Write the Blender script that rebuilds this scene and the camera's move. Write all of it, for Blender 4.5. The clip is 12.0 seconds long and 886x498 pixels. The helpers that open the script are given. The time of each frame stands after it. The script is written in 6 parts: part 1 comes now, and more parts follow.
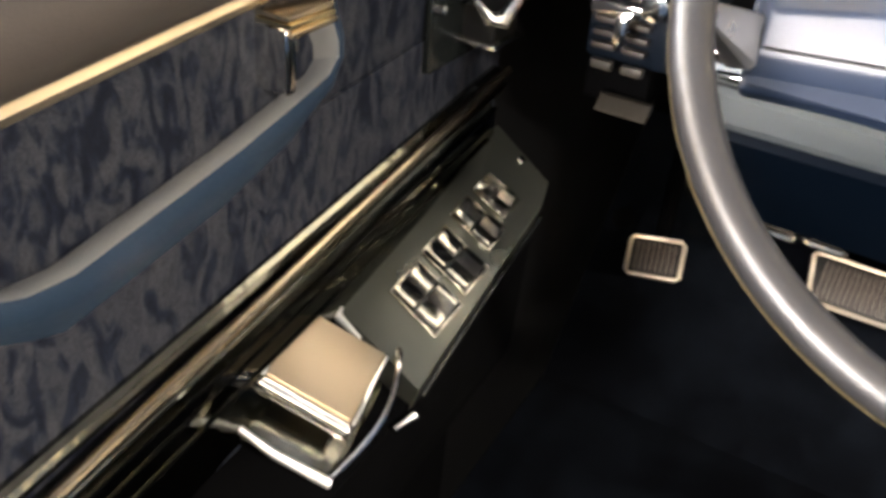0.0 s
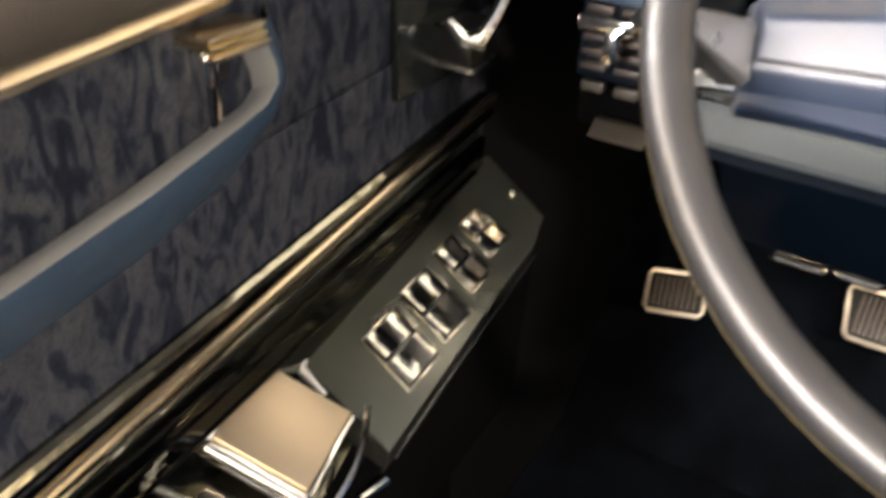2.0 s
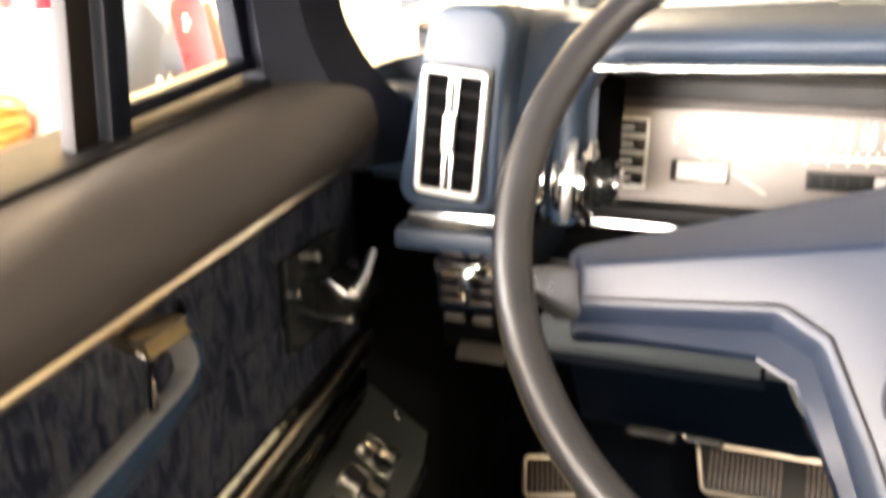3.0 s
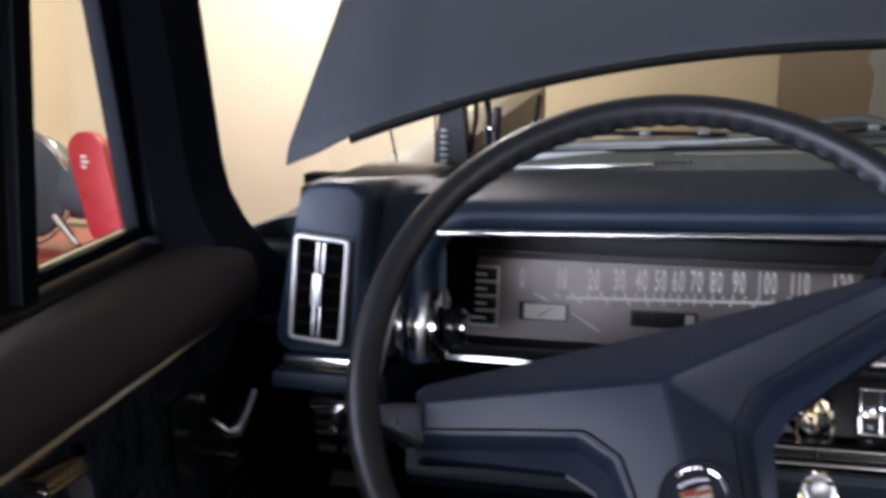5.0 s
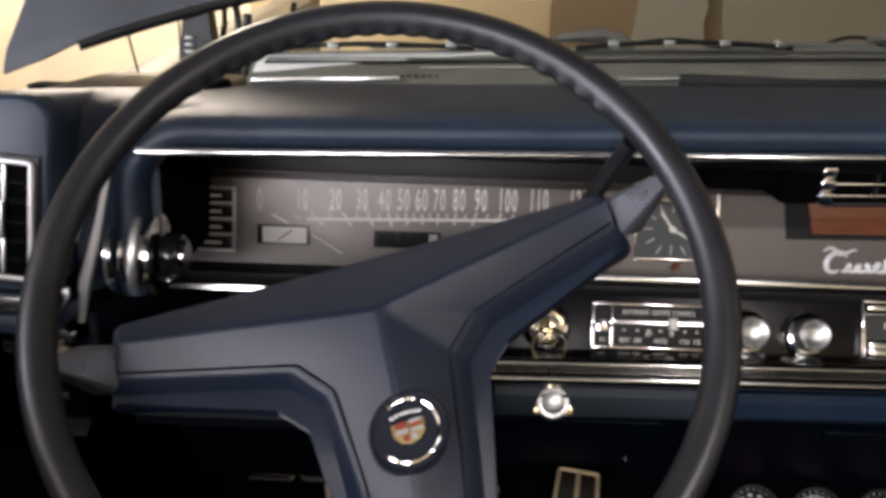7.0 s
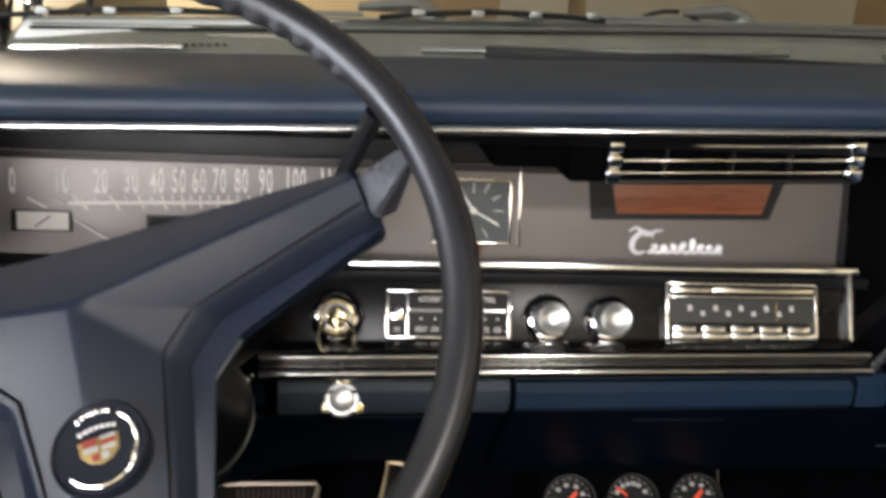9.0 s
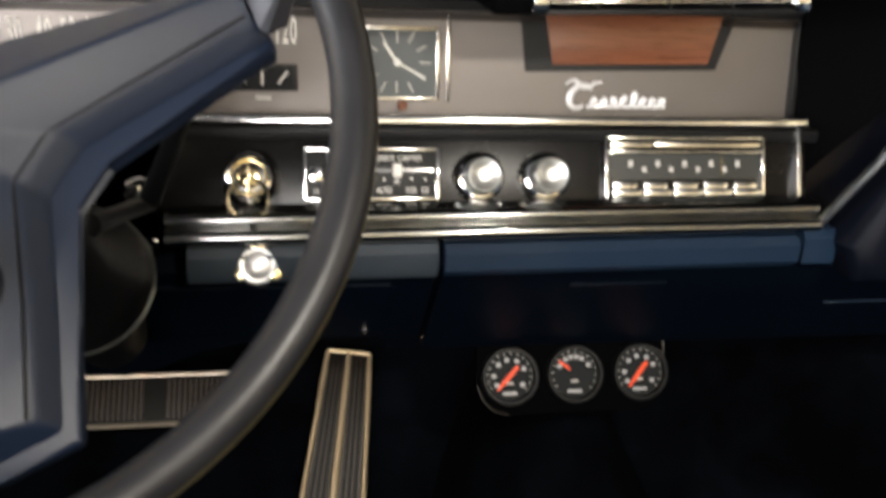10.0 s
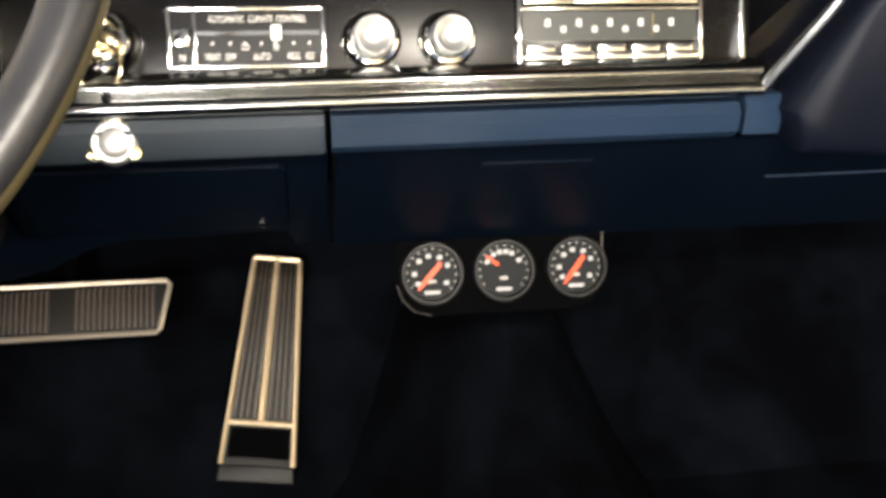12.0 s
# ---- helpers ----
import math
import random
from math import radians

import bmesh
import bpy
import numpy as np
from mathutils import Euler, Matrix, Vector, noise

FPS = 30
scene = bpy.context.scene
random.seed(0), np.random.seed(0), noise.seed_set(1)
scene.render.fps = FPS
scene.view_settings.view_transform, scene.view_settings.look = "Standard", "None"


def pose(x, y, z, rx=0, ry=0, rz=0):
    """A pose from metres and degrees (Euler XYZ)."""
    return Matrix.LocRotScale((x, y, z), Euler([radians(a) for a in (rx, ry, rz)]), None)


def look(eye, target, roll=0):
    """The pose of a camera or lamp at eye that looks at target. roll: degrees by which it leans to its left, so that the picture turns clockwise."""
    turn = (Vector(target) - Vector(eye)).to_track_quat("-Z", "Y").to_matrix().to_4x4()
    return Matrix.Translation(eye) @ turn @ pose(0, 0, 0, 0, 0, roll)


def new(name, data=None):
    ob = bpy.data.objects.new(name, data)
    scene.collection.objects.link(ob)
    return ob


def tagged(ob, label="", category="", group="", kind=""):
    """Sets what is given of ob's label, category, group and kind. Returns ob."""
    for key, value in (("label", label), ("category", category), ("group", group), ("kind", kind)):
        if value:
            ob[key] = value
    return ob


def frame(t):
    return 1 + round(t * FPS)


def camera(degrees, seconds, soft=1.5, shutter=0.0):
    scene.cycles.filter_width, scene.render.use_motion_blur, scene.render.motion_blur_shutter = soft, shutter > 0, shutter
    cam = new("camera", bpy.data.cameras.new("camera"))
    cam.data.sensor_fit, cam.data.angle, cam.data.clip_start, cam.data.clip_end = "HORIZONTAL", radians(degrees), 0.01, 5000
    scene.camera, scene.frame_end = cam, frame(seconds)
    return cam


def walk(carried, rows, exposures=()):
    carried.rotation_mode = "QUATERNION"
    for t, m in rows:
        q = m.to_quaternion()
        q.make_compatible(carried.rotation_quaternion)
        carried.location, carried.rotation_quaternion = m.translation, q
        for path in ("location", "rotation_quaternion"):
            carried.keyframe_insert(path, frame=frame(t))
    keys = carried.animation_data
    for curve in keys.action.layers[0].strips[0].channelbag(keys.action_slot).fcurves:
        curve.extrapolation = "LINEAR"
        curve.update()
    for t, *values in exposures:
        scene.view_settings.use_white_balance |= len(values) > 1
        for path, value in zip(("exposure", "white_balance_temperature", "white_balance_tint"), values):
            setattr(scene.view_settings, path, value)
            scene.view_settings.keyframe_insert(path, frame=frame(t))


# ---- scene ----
cam = camera(52.2, 12.0, soft=3.6, shutter=0.5)
PATH = [
    (0, (-0.466, -0.484, 1.086), (-1.224, 1.012, -0.005), 5.7),
    (0.5, (-0.482, -0.419, 1.057), (-1.372, 1.01, -0.022), 3.8),
    (1, (-0.489, -0.392, 1.041), (-1.435, 1.0, -0.04), 2.7),
    (1.5, (-0.486, -0.385, 1.041), (-1.424, 0.999, -0.056), 2.9),
    (2, (-0.456, -0.418, 1.065), (-1.315, 1.058, 0.024), 3.0),
    (2.5, (-0.443, -0.447, 1.115), (-1.178, 1.19, 0.232), 3.1),
    (2.7, (-0.453, -0.464, 1.116), (-1.113, 1.254, 0.333), 1.2),
    (2.9, (-0.443, -0.48, 1.125), (-1.103, 1.268, 0.414), -0.2),
    (3, (-0.445, -0.487, 1.125), (-1.1, 1.288, 0.476), -0.8),
    (3.2, (-0.437, -0.508, 1.137), (-1.135, 1.303, 0.654), -1.7),
    (4.8, (-0.396, -0.569, 1.169), (-0.915, 1.327, 0.8), -0.6),
    (5, (-0.388, -0.57, 1.17), (-0.857, 1.334, 0.779), -0.2),
    (5.5, (-0.375, -0.557, 1.167), (-0.707, 1.364, 0.72), 0.1),
    (6, (-0.364, -0.543, 1.163), (-0.575, 1.383, 0.667), 0.5),
    (6.5, (-0.353, -0.529, 1.163), (-0.466, 1.394, 0.624), 1.1),
    (7, (-0.343, -0.517, 1.165), (-0.359, 1.4, 0.598), 1.9),
    (7.2, (-0.339, -0.511, 1.164), (-0.319, 1.406, 0.597), 2.3),
    (8.8, (-0.264, -0.466, 1.151), (-0.056, 1.442, 0.59), 3.1),
    (9, (-0.253, -0.46, 1.151), (-0.027, 1.437, 0.56), 3.2),
    (9.5, (-0.238, -0.452, 1.125), (0.049, 1.417, 0.474), 3.1),
    (10, (-0.215, -0.43, 1.089), (0.09, 1.397, 0.334), 2.8),
    (10.5, (-0.182, -0.406, 1.055), (0.099, 1.369, 0.177), 2.4),
    (11, (-0.162, -0.389, 1.036), (0.116, 1.337, 0.065), 2.4),
    (11.5, (-0.145, -0.379, 1.026), (0.141, 1.352, 0.066), 2.5),
    (12, (-0.128, -0.383, 1.024), (0.17, 1.382, 0.131), 1.7),
]
walk(cam, [(t, look(eye, target, roll)) for t, eye, target, roll in PATH],
     [(0.0, 4.15, 6650, 12), (1.5, 4.2, 6650, 12), (2.5, 3.85, 7100, 13), (3.2, 3.3, 7100, 14), (4.6, 0.6, 5350, 19), (5.5, 0.6, 5450, 19), (7.2, 1.0, 6150, 17), (9.0, 1.38, 6200, 12), (10.0, 1.75, 6500, 10), (10.5, 2.5, 6700, 10), (12.0, 2.95, 6700, 10)])

# ---- light and world ----
world = bpy.data.worlds.new("garage_air")
scene.world = world
world.use_nodes = True
world.node_tree.nodes["Background"].inputs[0].default_value = (0.9, 0.8, 0.62, 1)
world.node_tree.nodes["Background"].inputs[1].default_value = 0.05


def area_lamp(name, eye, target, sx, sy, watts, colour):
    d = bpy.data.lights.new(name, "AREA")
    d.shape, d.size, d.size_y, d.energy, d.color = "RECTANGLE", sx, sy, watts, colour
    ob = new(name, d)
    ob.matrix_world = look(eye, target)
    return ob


WARM = (1.0, 0.86, 0.66)
WHITE = (1.0, 0.95, 0.88)
bulb = bpy.data.lights.new("ceiling_bulb", "POINT")
bulb.energy, bulb.color, bulb.shadow_soft_size = 62, WARM, 0.06
new("ceiling_bulb", bulb).matrix_world = pose(-1.45, 2.4, 2.15)
# Unseen fill lamps added to the side and rear to brighten the cabin
area_lamp("side_fill_lamp", (-3.06, -1.6, 1.05), (0, -1.6, 1.05), 2.2, 1.9, 138, (0.91, 0.945, 1.0))
area_lamp("rear_fill_lamp", (-1.75, -4.06, 1.25), (-1.75, 0.5, 1.25), 2.4, 2.3, 130, (1.0, 0.955, 0.93))
dome = area_lamp("dome_lamp_light", (0.12, -0.66, 1.335), (0.12, -0.62, 0.0), 0.10, 0.07, 2.7, (1.0, 0.93, 0.82))
# Unseen fill lamp added on the far side for the driver's door
area_lamp("far_fill_lamp", (3.26, -1.3, 1.1), (0, -1.3, 1.1), 2.0, 1.8, 8, (1.0, 0.90, 0.76))


# ---- materials ----
def material(name, base, rough=0.5, metal=0.0, grain=0.0, grain_scale=400.0, tone=0.0, tone_scale=6.0, coat=0.0, spec=0.5, streak=None, emit=None, rough_var=0.1):
    m = bpy.data.materials.new(name)
    m.use_nodes = True
    nt = m.node_tree
    b = nt.nodes["Principled BSDF"]
    b.inputs["Base Color"].default_value = (*base, 1)
    b.inputs["Roughness"].default_value = rough
    b.inputs["Metallic"].default_value = metal
    b.inputs["Coat Weight"].default_value = coat
    b.inputs["Specular IOR Level"].default_value = spec
    tc = nt.nodes.new("ShaderNodeTexCoord")
    src = tc.outputs["Object"]
    if streak:
        mp = nt.nodes.new("ShaderNodeMapping")
        mp.inputs["Scale"].default_value = streak
        nt.links.new(src, mp.inputs["Vector"])
        src = mp.outputs["Vector"]
    if tone:
        n1 = nt.nodes.new("ShaderNodeTexNoise")
        n1.inputs["Scale"].default_value = tone_scale
        n1.inputs["Detail"].default_value = 6
        nt.links.new(src, n1.inputs["Vector"])
        mx = nt.nodes.new("ShaderNodeMix")
        mx.data_type = "RGBA"
        mx.inputs["A"].default_value = (*[c * (1 - tone) for c in base], 1)
        mx.inputs["B"].default_value = (*[min(1, c * (1 + tone)) for c in base], 1)
        nt.links.new(n1.outputs["Fac"], mx.inputs["Factor"])
        nt.links.new(mx.outputs["Result"], b.inputs["Base Color"])
        mr = nt.nodes.new("ShaderNodeMapRange")
        mr.inputs["To Min"].default_value = max(0.02, rough - rough_var)
        mr.inputs["To Max"].default_value = min(1, rough + rough_var)
        nt.links.new(n1.outputs["Fac"], mr.inputs["Value"])
        nt.links.new(mr.outputs["Result"], b.inputs["Roughness"])
    if grain:
        n2 = nt.nodes.new("ShaderNodeTexNoise")
        n2.inputs["Scale"].default_value = grain_scale
        n2.inputs["Detail"].default_value = 3
        nt.links.new(src, n2.inputs["Vector"])
        bp = nt.nodes.new("ShaderNodeBump")
        bp.inputs["Strength"].default_value = grain
        bp.inputs["Distance"].default_value = 0.002
        nt.links.new(n2.outputs["Fac"], bp.inputs["Height"])
        nt.links.new(bp.outputs["Normal"], b.inputs["Normal"])
    if emit:
        b.inputs["Emission Color"].default_value = (*emit[:3], 1)
        b.inputs["Emission Strength"].default_value = emit[3]
    return m


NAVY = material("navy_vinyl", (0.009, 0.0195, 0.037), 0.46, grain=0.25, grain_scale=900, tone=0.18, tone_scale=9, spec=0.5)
NAVY_PLASTIC = material("navy_plastic", (0.0062, 0.0118, 0.0262), 0.42, grain=0.16, grain_scale=1200, tone=0.15, tone_scale=14, spec=0.62)
# Blue vinyl made pale grey for window light on the ledge top
LEDGE_SHEEN = material("ledge_sheen_vinyl", (0.125, 0.128, 0.132), 0.5, grain=0.2, grain_scale=900, tone=0.12)
ASH_BLUE = material("blue_plastic", (0.0072, 0.0185, 0.039), 0.42, grain=0.1, grain_scale=1200, tone=0.12, tone_scale=14, spec=0.5)
RIM_EDGE = material("yellow_wheel_edge", (0.085, 0.070, 0.034), 0.45, tone=0.2, tone_scale=60)
# Chrome lid given a tan base for the beige wall's reflection
LID_REFLECTION = material("lid_wall_reflection", (0.37, 0.305, 0.23), 0.36, 1.0, tone=0.06, tone_scale=30, rough_var=0.04)
LOWER_VINYL = material("grey_blue_vinyl", (0.032, 0.042, 0.054), 0.46, grain=0.2, grain_scale=900, tone=0.2, tone_scale=12)
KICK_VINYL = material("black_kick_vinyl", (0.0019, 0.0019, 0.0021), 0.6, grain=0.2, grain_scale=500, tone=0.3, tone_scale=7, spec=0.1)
# Chrome with its dark reflections put into a lower base colour
RAIL_CHROME = material("dark_reflection_chrome", (0.50, 0.50, 0.49), 0.14, 1.0, tone=0.1, tone_scale=20, rough_var=0.05)
PEDAL_TRIM = material("worn_bright_trim", (0.52, 0.455, 0.37), 0.34, 0.6, tone=0.15, tone_scale=40)
DARK_CHROME = material("dark_ridged_chrome", (0.085, 0.085, 0.075), 0.1, 1.0, grain=0.5, grain_scale=28, tone=0.4, tone_scale=40, rough_var=0.04)
# Mostly white base in place of the chrome script's bright reflection
SCRIPT_METAL = material("script_white_sheen", (0.82, 0.82, 0.82), 0.3, 0.25, tone=0.05, tone_scale=200)
# Wall colour browned to stand for the raised hood's shadow
HOOD_SHADOW_WALL = material("hood_shadow_wall", (0.45, 0.36, 0.205), 0.75, tone=0.3, tone_scale=1.3)
ACC_RUBBER = material("dark_brown_rubber", (0.036, 0.024, 0.0145), 0.42, tone=0.3, tone_scale=60)
MEDALLION = material("medallion_enamel", (0.018, 0.020, 0.027), 0.18, tone=0.3, tone_scale=60)
CHANNEL = material("brown_window_channel", (0.0075, 0.0052, 0.0046), 0.5, tone=0.3, tone_scale=30, spec=0.15)
TAN_CANVAS = material("tan_canvas", (0.14, 0.075, 0.045), 0.8, grain=0.4, grain_scale=300, tone=0.25, tone_scale=15)
DARK_CANVAS = material("dark_brown_canvas", (0.028, 0.016, 0.011), 0.7, grain=0.4, grain_scale=300, tone=0.25, tone_scale=15)
ACC_TRIM = material("brass_coloured_trim", (0.66, 0.53, 0.34), 0.34, 0.55, tone=0.15, tone_scale=40)
# Navy vinyl with its grazing sheen put into a grey base
NAVY_GREY = material("sheen_grey_navy_vinyl", (0.06, 0.070, 0.076), 0.48, grain=0.25, grain_scale=900, tone=0.15)
RIM_MAT = material("dark_wheel_plastic", (0.0122, 0.0120, 0.0132), 0.4, spec=0.5, tone=0.25, tone_scale=30, grain=0.08)
PAINT = material("navy_car_paint", (0.034, 0.040, 0.050), 0.45, coat=0.12, tone=0.2, tone_scale=3)
CHROME = material("chrome", (0.86, 0.85, 0.83), 0.1, 1.0, tone=0.03, tone_scale=8, rough_var=0.02)
SATIN = material("satin_chrome", (0.72, 0.68, 0.6), 0.2, 1.0, tone=0.05, tone_scale=30, rough_var=0.06)
SWITCH_CHROME = material("mottled_switch_chrome", (0.42, 0.41, 0.37), 0.13, 1.0, tone=0.4, tone_scale=190, rough_var=0.08)
PLATE = material("brushed_switch_plate", (0.112, 0.118, 0.106), 0.3, 0.9, tone=0.16, tone_scale=14)
FACE = material("brushed_cluster_metal", (0.158, 0.144, 0.134), 0.43, 0.8, tone=0.06, tone_scale=30)
BLACK_PANEL = material("black_lacquer", (0.0042, 0.0036, 0.0034), 0.25, tone=0.3, tone_scale=8, spec=0.25)
BLACK = material("black_plastic", (0.0045, 0.0045, 0.005), 0.45, tone=0.3, tone_scale=20, grain=0.1, spec=0.3)
# Near-black for black parts and for shade put into recesses and gaps
DARK = material("recess_shade_black", (0.0009, 0.0009, 0.0011), 0.85, tone=0.3, spec=0.03)
STRIP = material("bright_trim_strip", (0.9, 0.9, 0.88), 0.18, 1.0, tone=0.04, tone_scale=12, rough_var=0.04)
CONE_MAT = material("silver_spoke_plastic", (0.34, 0.345, 0.37), 0.3, 0.9, tone=0.1, tone_scale=30)
RUBBER = material("ribbed_rubber", (0.004, 0.0036, 0.0034), 0.55, tone=0.3, tone_scale=40, spec=0.3)
PEDAL_RUBBER = material("brown_pedal_rubber", (0.066, 0.052, 0.043), 0.4, tone=0.3, tone_scale=60)
WALL = material("cream_wall_paint", (0.76, 0.66, 0.46), 0.75, grain=0.15, grain_scale=60, tone=0.12, tone_scale=1.6)
# Brown for the bench and for the deeper step of hood shadow
BENCH_AND_SHADE_BROWN = material("bench_and_shade_brown", (0.15, 0.105, 0.052), 0.7, tone=0.3, tone_scale=2)
PALE_BOARD = material("pale_board", (0.24, 0.22, 0.165), 0.7, tone=0.15, tone_scale=3)
CEIL = material("ceiling_white", (0.45, 0.42, 0.37), 0.85, tone=0.06)
CONCRETE = material("garage_concrete", (0.2, 0.18, 0.15), 0.7, tone=0.3, tone_scale=2.5, grain=0.3, grain_scale=60)
RED = material("red_enamel", (0.45, 0.012, 0.02), 0.3, coat=0.4, tone=0.1)
ORANGE = material("orange_cable", (0.8, 0.18, 0.03), 0.5, tone=0.1)
GREY_PAINT = material("grey_drum_paint", (0.09, 0.11, 0.14), 0.4, tone=0.15)
WHITE_PAINT = material("white_marking", (0.8, 0.78, 0.72), 0.5, tone=0.05)
GAUGE_WHITE = material("greyed_white_marking", (0.42, 0.42, 0.42), 0.5, tone=0.3, tone_scale=300)
DIM_WHITE = material("dim_marking", (0.45, 0.43, 0.4), 0.5, tone=0.05)
NEEDLE = material("orange_red_needle", (0.95, 0.09, 0.025), 0.4)
DIAL = material("charcoal_dial", (0.008, 0.009, 0.0095), 0.6, tone=0.2, spec=0.2)
CLOCK_DIAL = material("grey_clock_dial", (0.06, 0.07, 0.07), 0.4, tone=0.15, tone_scale=30)
BRASS = material("brass", (0.72, 0.6, 0.36), 0.18, 1.0, tone=0.1, tone_scale=80)
GOLD = material("gold_enamel", (0.45, 0.34, 0.14), 0.35, 0.7, tone=0.2, tone_scale=200)
# Blue plastic darkened in colour for the shade under the dashboard
KNEE = material("shaded_blue_plastic", (0.0013, 0.0034, 0.0075), 0.45, grain=0.1, grain_scale=1200, tone=0.15, tone_scale=14, spec=0.11)
ENAMEL_RED = material("dull_red_enamel", (0.28, 0.05, 0.035), 0.4, tone=0.2, tone_scale=200)
SILVER_ENAMEL = material("silver_enamel", (0.6, 0.6, 0.58), 0.3, 0.5, tone=0.1)
# Pale base stands for the bright reflection on the cowl paint
COWL_SHEEN = material("cowl_sheen_paint", (0.78, 0.84, 0.80), 0.2, coat=0.8, tone=0.25, tone_scale=20)
WAVY_CHROME = material("rippled_chrome", (0.24, 0.235, 0.20), 0.14, 1.0, grain=0.55, grain_scale=28, tone=0.3, tone_scale=40, rough_var=0.04)
BRIGHT_METAL = material("frosted_bright_metal", (0.9, 0.9, 0.9), 0.42, 1.0, tone=0.04, tone_scale=30)
TAN_METAL = material("dull_tan_metal", (0.028, 0.024, 0.019), 0.45, 0.3, tone=0.25, tone_scale=50)
KNOB_CAP = material("turned_metal_cap", (0.55, 0.56, 0.55), 0.36, 1.0, tone=0.05, tone_scale=60)
RADIO_DIAL = material("dark_olive_dial", (0.022, 0.024, 0.021), 0.4, tone=0.2, tone_scale=40)
OLIVE = material("dull_olive_paint", (0.10, 0.105, 0.085), 0.35, coat=0.3, tone=0.45, tone_scale=25)
GLOSS_BLACK = material("gloss_black", (0.006, 0.007, 0.007), 0.18, tone=0.3, tone_scale=20)
# Navy fender given a brown base for the cream wall's reflection
FENDER_PAINT = material("fender_reflection_brown", (0.026, 0.022, 0.0165), 0.42, coat=0.05, tone=0.25, tone_scale=4)
DARK_METAL = material("dark_wiper_metal", (0.2, 0.21, 0.2), 0.35, 0.8, tone=0.3, tone_scale=60)
# Warm light on the door chrome put into its base; also brass ribs
RAIL = material("warm_lit_chrome_brass", (0.70, 0.60, 0.46), 0.26, 1.0, tone=0.06, tone_scale=25, rough_var=0.03)
# Chrome browned for the cream surroundings it reflects
BROWN_CHROME = material("brown_reflection_chrome", (0.36, 0.30, 0.225), 0.24, 1.0, tone=0.08, tone_scale=25, rough_var=0.03)
# Navy vinyl with warm wall light put into a brown base
DOOR_PAD = material("warm_lit_door_vinyl", (0.033, 0.0275, 0.0245), 0.6, grain=0.2, grain_scale=900, tone=0.2, tone_scale=9, spec=0.3)
BROWN_METAL = material("brown_channel", (0.020, 0.0135, 0.0105), 0.45, 0.2, tone=0.3, tone_scale=30)
# Darker navy trim; on the passenger pad it stands for shade
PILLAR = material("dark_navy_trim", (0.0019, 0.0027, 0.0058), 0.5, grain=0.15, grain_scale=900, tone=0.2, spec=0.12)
# Unseen headliner, darkened to keep the wheel's upper facets dim
HEADLINER = material("grey_headliner", (0.16, 0.16, 0.17), 0.9, tone=0.05, grain=0.3)


def wood_material():
    m = material("walnut_veneer", (0.16, 0.05, 0.02), 0.3, coat=0.3, tone=0.6, tone_scale=60, streak=(0.6, 1, 14))
    return m


WOOD = wood_material()


def glass_material(name, tint, rough=0.0):
    m = bpy.data.materials.new(name)
    m.use_nodes = True
    nt = m.node_tree
    out = nt.nodes["Material Output"]
    nt.nodes.remove(nt.nodes["Principled BSDF"])
    tr = nt.nodes.new("ShaderNodeBsdfTransparent")
    tr.inputs[0].default_value = (*tint, 1)
    gl = nt.nodes.new("ShaderNodeBsdfGlossy")
    gl.inputs["Roughness"].default_value = rough
    fr = nt.nodes.new("ShaderNodeFresnel")
    fr.inputs["IOR"].default_value = 1.12
    mx = nt.nodes.new("ShaderNodeMixShader")
    nt.links.new(fr.outputs[0], mx.inputs[0])
    nt.links.new(tr.outputs[0], mx.inputs[1])
    nt.links.new(gl.outputs[0], mx.inputs[2])
    nt.links.new(mx.outputs[0], out.inputs["Surface"])
    return m


GLASS = glass_material("clear_glass", (0.96, 0.97, 0.95))


